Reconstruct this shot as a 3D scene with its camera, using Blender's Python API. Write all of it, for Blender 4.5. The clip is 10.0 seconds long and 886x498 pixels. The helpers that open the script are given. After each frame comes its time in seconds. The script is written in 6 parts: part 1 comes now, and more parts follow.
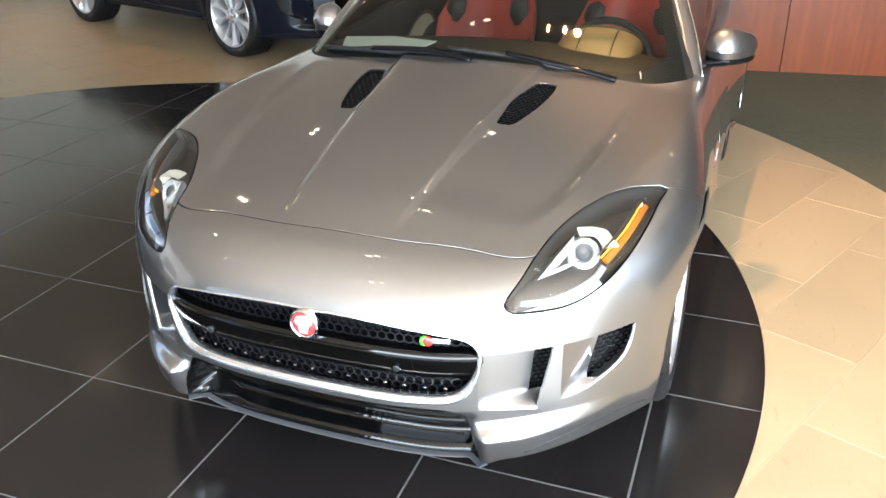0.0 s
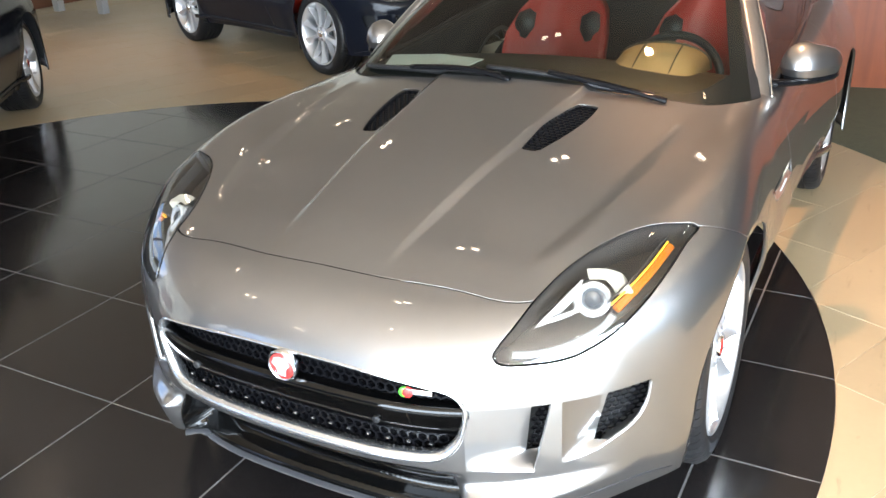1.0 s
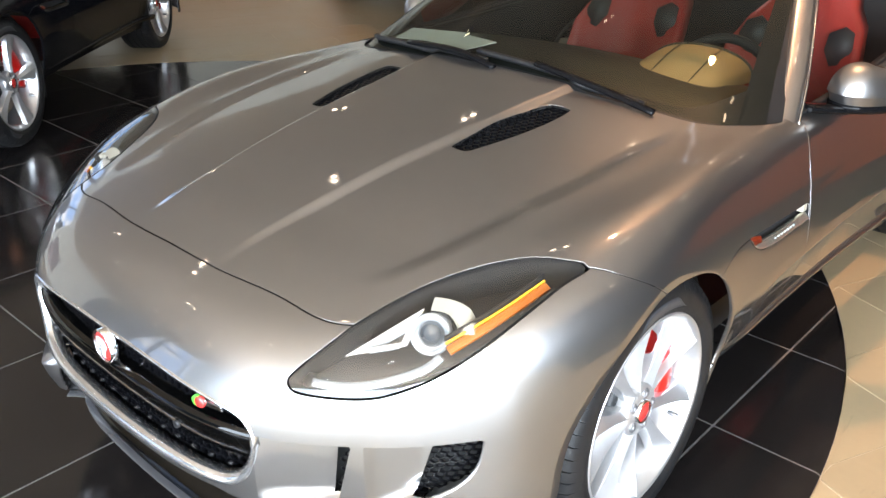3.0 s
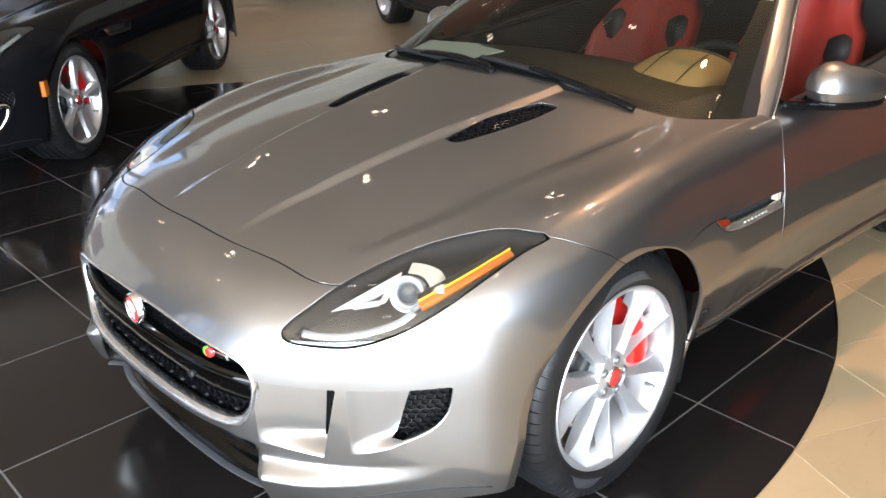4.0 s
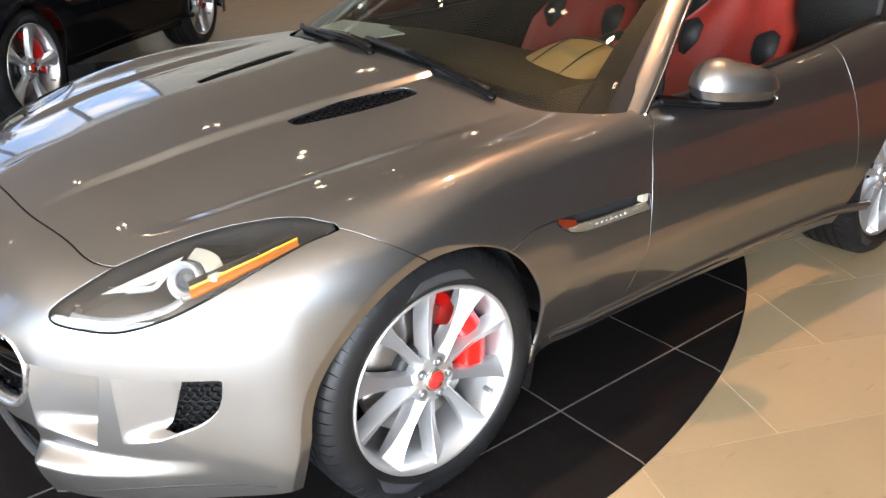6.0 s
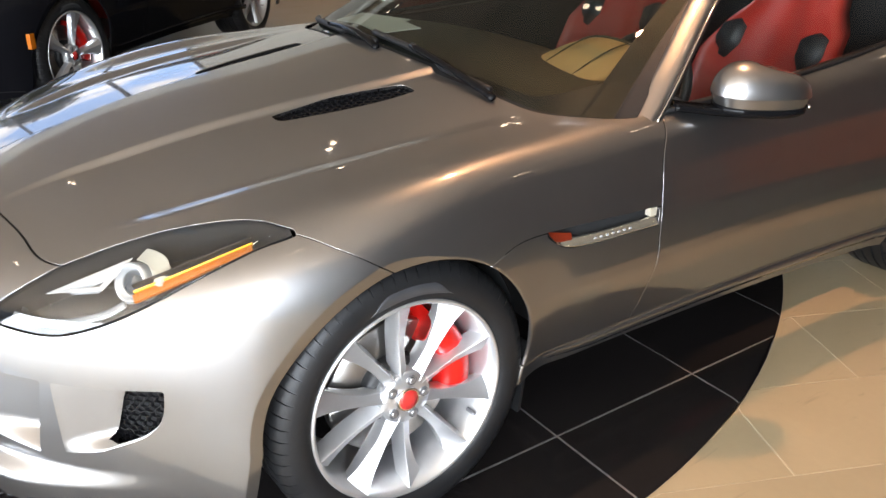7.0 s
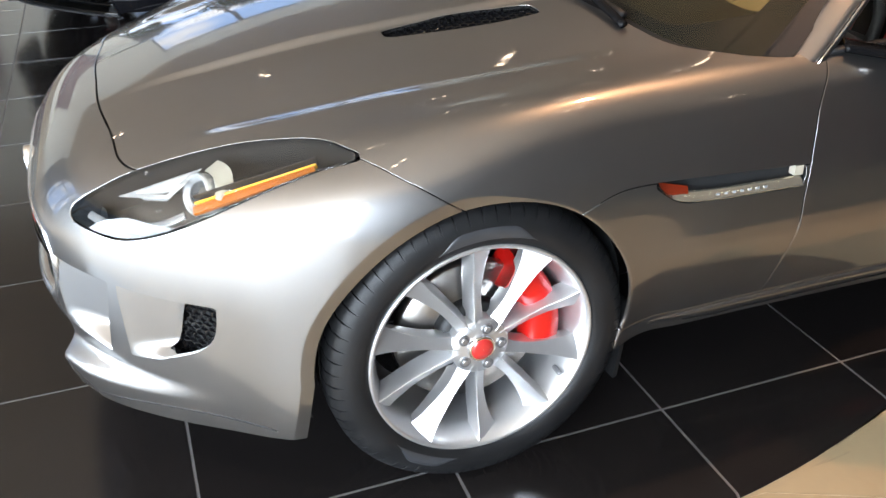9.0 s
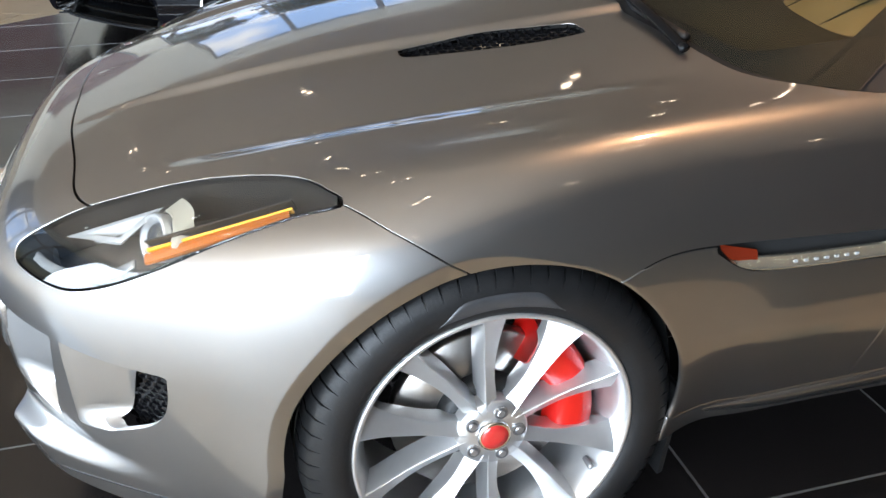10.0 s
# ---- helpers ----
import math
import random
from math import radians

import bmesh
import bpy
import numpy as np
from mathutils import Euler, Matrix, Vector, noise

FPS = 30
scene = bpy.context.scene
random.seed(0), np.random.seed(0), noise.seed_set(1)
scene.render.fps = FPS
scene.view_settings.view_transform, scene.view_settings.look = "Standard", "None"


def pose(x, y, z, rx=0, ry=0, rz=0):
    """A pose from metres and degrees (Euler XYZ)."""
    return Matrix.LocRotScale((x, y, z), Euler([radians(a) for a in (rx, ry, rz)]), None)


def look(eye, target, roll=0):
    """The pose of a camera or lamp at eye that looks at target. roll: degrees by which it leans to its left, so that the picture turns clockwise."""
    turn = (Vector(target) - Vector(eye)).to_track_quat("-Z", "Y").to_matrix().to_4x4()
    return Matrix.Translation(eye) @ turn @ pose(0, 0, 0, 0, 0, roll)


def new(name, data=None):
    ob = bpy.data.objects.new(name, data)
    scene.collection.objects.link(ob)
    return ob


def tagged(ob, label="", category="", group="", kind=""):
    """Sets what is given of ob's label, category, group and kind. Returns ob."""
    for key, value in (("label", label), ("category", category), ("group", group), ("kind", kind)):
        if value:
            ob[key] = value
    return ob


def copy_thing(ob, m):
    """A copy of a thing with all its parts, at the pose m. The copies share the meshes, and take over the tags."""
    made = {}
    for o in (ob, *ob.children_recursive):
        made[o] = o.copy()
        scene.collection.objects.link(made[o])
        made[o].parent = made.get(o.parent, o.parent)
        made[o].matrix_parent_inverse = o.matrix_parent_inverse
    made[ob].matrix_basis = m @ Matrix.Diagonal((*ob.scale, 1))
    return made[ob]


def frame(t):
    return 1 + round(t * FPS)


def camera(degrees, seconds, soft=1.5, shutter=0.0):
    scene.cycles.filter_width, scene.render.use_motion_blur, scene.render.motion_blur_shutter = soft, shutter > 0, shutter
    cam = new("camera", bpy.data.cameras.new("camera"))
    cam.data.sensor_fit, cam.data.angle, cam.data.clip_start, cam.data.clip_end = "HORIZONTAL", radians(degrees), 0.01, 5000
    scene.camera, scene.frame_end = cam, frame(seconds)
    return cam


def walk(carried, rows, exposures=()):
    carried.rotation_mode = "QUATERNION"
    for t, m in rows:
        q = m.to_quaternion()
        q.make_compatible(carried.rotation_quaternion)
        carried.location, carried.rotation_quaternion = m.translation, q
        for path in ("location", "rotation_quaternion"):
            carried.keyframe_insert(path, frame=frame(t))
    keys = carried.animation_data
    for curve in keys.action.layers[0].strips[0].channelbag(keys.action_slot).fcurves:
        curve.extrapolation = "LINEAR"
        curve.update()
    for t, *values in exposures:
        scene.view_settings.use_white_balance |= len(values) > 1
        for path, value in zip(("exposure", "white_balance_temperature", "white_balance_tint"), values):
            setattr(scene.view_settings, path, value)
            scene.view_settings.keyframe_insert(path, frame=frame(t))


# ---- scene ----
cam = camera(54.3, 10.0)
PATH = [
    (0, (0.983, -2.5, 1.667), (0.36, -0.811, 0.796), -0.4),
    (0.5, (1.066, -2.318, 1.644), (0.334, -0.646, 0.826), -0.8),
    (0.9, (1.14, -2.237, 1.617), (0.311, -0.613, 0.794), -2.5),
    (1, (1.184, -2.178, 1.622), (0.298, -0.59, 0.789), -2.7),
    (1.5, (1.398, -2.088, 1.588), (0.326, -0.625, 0.747), 0.8),
    (2, (1.427, -1.889, 1.572), (0.397, -0.416, 0.696), 1.8),
    (2.2, (1.426, -1.8, 1.592), (0.402, -0.318, 0.722), 2.0),
    (3.3, (1.704, -1.511, 1.548), (0.41, -0.242, 0.702), -1.3),
    (3.5, (1.765, -1.517, 1.554), (0.457, -0.22, 0.776), -2.7),
    (4, (1.916, -1.596, 1.546), (0.586, -0.346, 0.728), -1.2),
    (4.5, (2.07, -1.543, 1.544), (0.7, -0.32, 0.75), -1.5),
    (5, (2.25, -1.405, 1.523), (0.835, -0.274, 0.675), 1.3),
    (5.5, (2.241, -1.284, 1.512), (0.842, -0.133, 0.664), -0.4),
    (5.7, (2.202, -1.217, 1.513), (0.826, -0.038, 0.666), 0.3),
    (7, (2.212, -0.869, 1.475), (0.734, 0.175, 0.623), 0.8),
    (7.5, (2.132, -0.751, 1.467), (0.616, 0.211, 0.586), -0.9),
    (8, (2.127, -0.707, 1.461), (0.638, 0.225, 0.506), -1.4),
    (8.5, (2.221, -0.64, 1.451), (0.595, 0.068, 0.527), -0.9),
    (9, (2.192, -0.576, 1.412), (0.563, 0.025, 0.42), -0.2),
    (9.5, (2.051, -0.487, 1.359), (0.395, 0.098, 0.403), 1.3),
    (10, (1.936, -0.379, 1.321), (0.237, 0.083, 0.374), -0.3),
]
EXPOSURES = [(0.0, -0.10, 6500, 15), (2.0, -0.20, 6500, 15), (3.5, -0.54, 6650, 17), (5.0, -0.64, 6750, 18), (7.0, -0.82, 6950, 19), (8.0, -0.90, 6900, 19), (9.0, -0.92, 6600, 16), (10.0, -1.06, 6450, 15)]
walk(cam, [(t, look(eye, target, roll)) for t, eye, target, roll in PATH], EXPOSURES)
FULL = True

# ---- sky, sun, lamps ----
world = bpy.data.worlds.new("world")
scene.world = world
world.use_nodes = True
wn = world.node_tree.nodes
sky = wn.new("ShaderNodeTexSky")
sky.sky_type, sky.sun_disc, sky.sun_elevation, sky.sun_rotation = "NISHITA", False, radians(38), radians(150)
wn["Background"].inputs["Strength"].default_value = 0.15
world.node_tree.links.new(sky.outputs[0], wn["Background"].inputs["Color"])
sun = new("sun", bpy.data.lights.new("sun", "SUN"))
sun.data.energy, sun.data.angle, sun.data.color = 3.0, radians(0.6), (1, 0.95, 0.88)
sun.matrix_world = look((0, 0, 20), (0.5, 0.87, 20 - 0.78))


def window_lamp(name, eye, target, width, height, power, colour):
    lamp = new(name, bpy.data.lights.new(name, "AREA"))
    lamp.data.shape, lamp.data.size, lamp.data.size_y = "RECTANGLE", width, height
    lamp.data.energy, lamp.data.color = power, colour
    lamp.matrix_world = look(eye, target)


def ceiling_spot(x, y, tx, ty, power, cone=55):
    lamp = new("spot_lamp", bpy.data.lights.new("spot_lamp", "SPOT"))
    lamp.data.energy, lamp.data.color, lamp.data.shadow_soft_size = power, (1, 0.55, 0.27), 0.045
    lamp.data.spot_size, lamp.data.spot_blend = radians(cone), 0.75
    lamp.matrix_world = look((x, y, CEILING - 0.10), (tx, ty, 0))


CEILING = 3.6
window_lamp("daylight_front", (1.6, -6.3, 1.9), (1.6, 0, 1.7), 6.0, 2.8, 1850, (0.72, 0.88, 1.0))
window_lamp("daylight_side", (4.6, -3.80, 1.85), (0, -3.80, 1.5), 4.8, 2.8, 2050, (0.72, 0.88, 1.0))
for sx, sy, tx, ty, power, cone in ((-3.2, 4.6, -3.4, 4.2, 190, 55), (-6.0, 3.6, -6.0, 3.4, 160, 55), (0.33, 1.60, 1.30, 1.10, 600, 56),
                                    (1.5, 4.0, 1.5, 4.4, 70, 55)):
    ceiling_spot(sx, sy, tx, ty, power, cone)

import functools

# ---- materials ----
def material(name, colour=(0.5, 0.5, 0.5), rough=0.5, metal=0.0, coat=0.0, scale=0.0, vary=0.0, bump=0.0, rough_vary=0.0, fine=0.0, spec=0.5, **more):
    """A principled material with variation at two scales in object space."""
    m = bpy.data.materials.new(name)
    m.use_nodes = True
    nt, p = m.node_tree, m.node_tree.nodes["Principled BSDF"]
    p.inputs["Base Color"].default_value = (*colour, 1)
    p.inputs["Roughness"].default_value, p.inputs["Metallic"].default_value = rough, metal
    p.inputs["Coat Weight"].default_value, p.inputs["Coat Roughness"].default_value = coat, 0.025
    p.inputs["Specular IOR Level"].default_value = spec
    for key, value in more.items():
        p.inputs[key.replace("_", " ")].default_value = value
    if not scale:
        return m
    n, link = nt.nodes, nt.links.new
    co = n.new("ShaderNodeTexCoord")
    big, small = n.new("ShaderNodeTexNoise"), n.new("ShaderNodeTexNoise")
    big.inputs["Scale"].default_value, small.inputs["Scale"].default_value = scale, scale * 14
    big.inputs["Detail"].default_value, small.inputs["Detail"].default_value = 5, 4
    for tex in (big, small):
        link(co.outputs["Object"], tex.inputs["Vector"])
    mix = n.new("ShaderNodeMath")
    mix.operation = "MULTIPLY_ADD"
    link(small.outputs["Fac"], mix.inputs[0])
    mix.inputs[1].default_value = 0.5
    link(big.outputs["Fac"], mix.inputs[2])
    ramp = n.new("ShaderNodeMapRange")
    link(mix.outputs[0], ramp.inputs["Value"])
    ramp.inputs["From Min"].default_value, ramp.inputs["From Max"].default_value = 0.45, 1.05
    ramp.inputs["To Min"].default_value, ramp.inputs["To Max"].default_value = 1 - vary, 1 + vary
    shade = n.new("ShaderNodeVectorMath")
    shade.operation = "SCALE"
    shade.inputs[0].default_value = colour
    link(ramp.outputs[0], shade.inputs["Scale"])
    link(shade.outputs[0], p.inputs["Base Color"])
    if rough_vary:
        rr = n.new("ShaderNodeMapRange")
        link(mix.outputs[0], rr.inputs["Value"])
        rr.inputs["From Min"].default_value, rr.inputs["From Max"].default_value = 0.45, 1.05
        rr.inputs["To Min"].default_value, rr.inputs["To Max"].default_value = max(rough - rough_vary, 0.01), rough + rough_vary
        link(rr.outputs[0], p.inputs["Roughness"])
    if bump:
        b = n.new("ShaderNodeBump")
        b.inputs["Strength"].default_value, b.inputs["Distance"].default_value = bump, 0.004
        link(small.outputs["Fac"], b.inputs["Height"])
        link(b.outputs[0], p.inputs["Normal"])
    return m


def vary_by_piece(m, amount):
    """Each piece a little lighter or darker than its neighbours."""
    nt, p = m.node_tree, m.node_tree.nodes["Principled BSDF"]
    old = p.inputs["Base Color"].links[0].from_socket
    info, ramp, shade = nt.nodes.new("ShaderNodeObjectInfo"), nt.nodes.new("ShaderNodeMapRange"), nt.nodes.new("ShaderNodeVectorMath")
    shade.operation = "SCALE"
    nt.links.new(info.outputs["Random"], ramp.inputs["Value"])
    ramp.inputs["To Min"].default_value, ramp.inputs["To Max"].default_value = 1 - amount, 1 + amount
    nt.links.new(old, shade.inputs[0])
    nt.links.new(ramp.outputs[0], shade.inputs["Scale"])
    nt.links.new(shade.outputs[0], p.inputs["Base Color"])
    return m


def veined(name, colour, rough, **more):
    """Polished stone with short dark pits and veins."""
    m = material(name, colour, rough, **more)
    nt, p = m.node_tree, m.node_tree.nodes["Principled BSDF"]
    old = p.inputs["Base Color"].links[0].from_socket
    co, stretch, vein, ramp, shade = (nt.nodes.new(k) for k in ("ShaderNodeTexCoord", "ShaderNodeMapping", "ShaderNodeTexNoise", "ShaderNodeMapRange", "ShaderNodeVectorMath"))
    stretch.inputs["Rotation"].default_value, stretch.inputs["Scale"].default_value = (0, 0, 0.9), (26, 6.5, 8)
    nt.links.new(co.outputs["Object"], stretch.inputs[0])
    nt.links.new(stretch.outputs[0], vein.inputs["Vector"])
    vein.inputs["Scale"].default_value, vein.inputs["Detail"].default_value, vein.inputs["Distortion"].default_value = 1.0, 5, 0.6
    nt.links.new(vein.outputs["Fac"], ramp.inputs["Value"])
    ramp.inputs["From Min"].default_value, ramp.inputs["From Max"].default_value = 0.64, 0.76
    ramp.inputs["To Min"].default_value, ramp.inputs["To Max"].default_value = 1.0, 0.72
    shade.operation = "SCALE"
    nt.links.new(old, shade.inputs[0])
    nt.links.new(ramp.outputs[0], shade.inputs["Scale"])
    nt.links.new(shade.outputs[0], p.inputs["Base Color"])
    return m


def paint(name, colour, rough, metal):
    """Metallic paint: fine flakes under a clear coat."""
    m = material(name, colour, rough, metal, coat=1.0 if metal else 0.09, scale=2.0, vary=0.03, spec=0.5 if metal else 0.08)
    nt, p = m.node_tree, m.node_tree.nodes["Principled BSDF"]
    cell, co, b = nt.nodes.new("ShaderNodeTexVoronoi"), nt.nodes.new("ShaderNodeTexCoord"), nt.nodes.new("ShaderNodeBump")
    cell.inputs["Scale"].default_value = 1400
    nt.links.new(co.outputs["Object"], cell.inputs["Vector"])
    nt.links.new(cell.outputs["Distance"], b.inputs["Height"])
    b.inputs["Strength"].default_value, b.inputs["Distance"].default_value = 0.10, 0.0005
    nt.links.new(b.outputs[0], p.inputs["Normal"])
    if metal:
        # flakes that lie flat mirror sharply, the others scatter
        flat, mix = nt.nodes.new("ShaderNodeBsdfPrincipled"), nt.nodes.new("ShaderNodeMixShader")
        nt.links.new(p.inputs["Base Color"].links[0].from_socket, flat.inputs["Base Color"])
        for key, value in (("Roughness", 0.06), ("Metallic", metal), ("Coat Weight", 1.0), ("Coat Roughness", 0.02)):
            flat.inputs[key].default_value = value
        mix.inputs[0].default_value = FLAT_FLAKES
        nt.links.new(p.outputs[0], mix.inputs[1])
        nt.links.new(flat.outputs[0], mix.inputs[2])
        nt.links.new(mix.outputs[0], nt.nodes["Material Output"].inputs["Surface"])
    return m


FLAT_FLAKES = 0.37
SILVER = paint("silver_paint", (0.262, 0.257, 0.253), 0.38, 0.97)
BLACK_PAINT = paint("black_paint", (0.004, 0.004, 0.005), 0.08, 0.0)
NAVY_PAINT = paint("dark_blue_paint", (0.006, 0.007, 0.011), 0.1, 0.0)
GLOSS_BLACK = material("gloss_black", (0.004, 0.004, 0.0045), 0.07, coat=0.0, spec=0.09)
MESH_BLACK = material("mesh_black", (0.0025, 0.0025, 0.003), 0.20, spec=0.22)
PIANO_BLACK = material("piano_black", (0.0008, 0.0008, 0.0008), 0.04, spec=0.30)
BLACK_PLASTIC = material("black_plastic", (0.009, 0.009, 0.0095), 0.45, spec=0.3, scale=30, vary=0.2, bump=0.15)
RUBBER = material("tyre_rubber", (0.0085, 0.0085, 0.009), 0.44, spec=0.28, scale=14, vary=0.2, rough_vary=0.1, bump=0.1)
LINER = material("arch_liner", (0.005, 0.005, 0.005), 0.9, scale=20, vary=0.2)
CHROME = material("chrome", (0.85, 0.85, 0.86), 0.06, 1.0)
SATIN = material("satin_chrome", (0.62, 0.62, 0.625), 0.20, 0.95, scale=30, vary=0.03)
ALLOY = material("wheel_alloy", (0.60, 0.605, 0.615), 0.34, 0.85, coat=0.3, scale=8, vary=0.04)
DARK_ALLOY = material("dark_alloy", (0.30, 0.30, 0.31), 0.35, 0.8, scale=8, vary=0.06)
STEEL = material("brake_steel", (0.36, 0.34, 0.32), 0.3, 1.0, scale=40, vary=0.1)
LIP_GREY = material("splitter_grey", (0.03, 0.031, 0.034), 0.25, 0.0, coat=0.5, scale=10, vary=0.08)
SIDEWALL = material("sidewall_band", (0.030, 0.031, 0.034), 0.32, spec=0.5, scale=30, vary=0.15, bump=0.05)
# chrome blade with the beige floor's reflection put into its cream colour
BLADE = material("blade_floor_tint", (0.66, 0.62, 0.52), 0.2, 0.9, coat=0.2, scale=30, vary=0.04)
RED_CALIPER = material("caliper_red", (0.46, 0.008, 0.005), 0.3, coat=0.2, scale=12, vary=0.06)
BADGE_RED = material("badge_red", (0.42, 0.025, 0.022), 0.25, coat=0.6)
SIDE_RED = material("reflector_red", (0.12, 0.014, 0.005), 0.2, coat=0.4)
BADGE_GREEN = material("badge_green", (0.05, 0.30, 0.03), 0.3, coat=0.5)
AMBER = material("amber_lens", (0.34, 0.085, 0.003), 0.25, coat=0.2)
AMBER_EDGE = material("amber_edge", (0.95, 0.45, 0.03), 0.2)
LAMP_SILVER = material("lamp_silver", (0.78, 0.78, 0.77), 0.2, 0.7)
LAMP_GREY = material("lamp_grey", (0.022, 0.020, 0.018), 0.4, 0.0, scale=3, vary=0.15)
LAMP_CREAM = material("lamp_cream", (0.50, 0.46, 0.37), 0.3, 0.3, scale=20, vary=0.08)
PROJECTOR = material("projector_glass", (0.10, 0.11, 0.12), 0.05, 0.6, coat=1.0)
LED_WHITE = material("led_strip", (0.26, 0.26, 0.255), 0.15, 0.35, coat=0.4, scale=60, vary=0.1)
RED_LEATHER = material("red_leather", (0.30, 0.022, 0.014), 0.42, scale=10, vary=0.14, bump=0.25)
BLACK_LEATHER = material("black_leather", (0.016, 0.015, 0.015), 0.5, scale=12, vary=0.2, bump=0.25)
TAN_LEATHER = material("tan_leather", (0.28, 0.19, 0.085), 0.5, scale=10, vary=0.1, bump=0.2)
DASH = material("dashboard_skin", (0.032, 0.027, 0.016), 0.55, scale=12, vary=0.15, bump=0.2)
PAPER = material("paper", (0.72, 0.72, 0.68), 0.6, scale=20, vary=0.05)
WHITE_VINYL = material("white_vinyl", (0.88, 0.88, 0.87), 0.4)
WALL_PAINT = material("wall_paint", (0.74, 0.71, 0.62), 0.6, scale=1.2, vary=0.04, bump=0.05)
CEILING_PAINT = material("ceiling_paint", (0.62, 0.49, 0.37), 0.7, scale=1.0, vary=0.05)
# for the added east wall, dark only for what the door mirrors
DARK_WALL = material("dark_wall", (0.060, 0.050, 0.042), 0.5, scale=2, vary=0.08, bump=0.05)
MAROON = material("maroon_board", (0.10, 0.018, 0.020), 0.4, scale=4, vary=0.1)
WOOD_TRIM = material("brown_trim", (0.12, 0.045, 0.022), 0.35, scale=5, vary=0.2)
GREY_METAL = material("grey_metal", (0.36, 0.37, 0.38), 0.35, 0.3, scale=5, vary=0.06)
DARK_TILE = vary_by_piece(material("dark_floor_tile", (0.0085, 0.0072, 0.0070), 0.16, coat=0.0, spec=0.55, scale=3, vary=0.22, rough_vary=0.03, bump=0.03), 0.12)
BEIGE_TILE = vary_by_piece(veined("beige_floor_stone", (0.275, 0.209, 0.125), 0.36, coat=0.0, scale=3, vary=0.07, rough_vary=0.05), 0.05)
DARK_GROUT = material("grey_grout", (0.085, 0.080, 0.080), 0.7, scale=20, vary=0.15)
BEIGE_GROUT = material("beige_grout", (0.40, 0.335, 0.24), 0.7, scale=20, vary=0.1)
CARPET = material("olive_carpet", (0.045, 0.040, 0.020), 0.95, scale=30, vary=0.25, bump=0.6)
MULLION = material("window_frame_metal", (0.10, 0.10, 0.105), 0.4, 0.4, scale=6, vary=0.08)
ASPHALT = material("asphalt", (0.06, 0.06, 0.062), 0.85, scale=4, vary=0.2, bump=0.3)
LEAF = material("foliage", (0.06, 0.10, 0.03), 0.6, scale=6, vary=0.4)
BARK = material("bark", (0.12, 0.085, 0.06), 0.9, scale=9, vary=0.3, bump=0.5)
LAMP_GLOW = material("lamp_glow", (1, 0.9, 0.75), 0.4, Emission_Color=(1, 0.80, 0.55, 1), Emission_Strength=40.0)


def wood_material():
    m = material("red_wood_veneer", (0.155, 0.034, 0.007), 0.38, coat=0.0, spec=0.25, scale=2, vary=0.1)
    nt, p = m.node_tree, m.node_tree.nodes["Principled BSDF"]
    old = p.inputs["Base Color"].links[0].from_socket
    wave, co, ramp, shade = (nt.nodes.new(k) for k in ("ShaderNodeTexNoise", "ShaderNodeTexCoord", "ShaderNodeMapRange", "ShaderNodeVectorMath"))
    stretch = nt.nodes.new("ShaderNodeMapping")
    stretch.inputs["Scale"].default_value = (14, 14, 0.9)
    nt.links.new(co.outputs["Object"], stretch.inputs[0])
    nt.links.new(stretch.outputs[0], wave.inputs["Vector"])
    wave.inputs["Scale"].default_value, wave.inputs["Detail"].default_value = 1.6, 6
    nt.links.new(wave.outputs["Fac"], ramp.inputs["Value"])
    ramp.inputs["From Min"].default_value, ramp.inputs["From Max"].default_value = 0.3, 0.7
    ramp.inputs["To Min"].default_value, ramp.inputs["To Max"].default_value = 0.84, 1.16
    shade.operation = "SCALE"
    nt.links.new(old, shade.inputs[0])
    nt.links.new(ramp.outputs[0], shade.inputs["Scale"])
    nt.links.new(shade.outputs[0], p.inputs["Base Color"])
    return vary_by_piece(m, 0.12)


WOOD_PANEL = wood_material()


def glass_material(name, colour, rough=0.0, ior=1.45):
    """Thin glass: clear to look through, with a mirror's gloss at a slant."""
    m = bpy.data.materials.new(name)
    m.use_nodes = True
    nt = m.node_tree
    nt.nodes.remove(nt.nodes["Principled BSDF"])
    out = nt.nodes["Material Output"]
    clear, gloss, mix, fres = (nt.nodes.new(k) for k in ("ShaderNodeBsdfTransparent", "ShaderNodeBsdfGlossy", "ShaderNodeMixShader", "ShaderNodeFresnel"))
    clear.inputs["Color"].default_value = (*colour, 1)
    gloss.inputs["Roughness"].default_value, fres.inputs["IOR"].default_value = rough, ior
    nt.links.new(fres.outputs[0], mix.inputs[0])
    nt.links.new(clear.outputs[0], mix.inputs[1])
    nt.links.new(gloss.outputs[0], mix.inputs[2])
    nt.links.new(mix.outputs[0], out.inputs["Surface"])
    return m


LENS_GLASS = glass_material("headlamp_lens", (0.93, 0.93, 0.92), ior=1.75)
SCREEN_GLASS = glass_material("windscreen_glass", (0.42, 0.46, 0.38), ior=1.4)
SIDE_GLASS = glass_material("side_glass", (0.85, 0.88, 0.85), ior=1.35)
WINDOW_GLASS = glass_material("window_pane_glass", (0.95, 0.97, 0.96), ior=1.3)


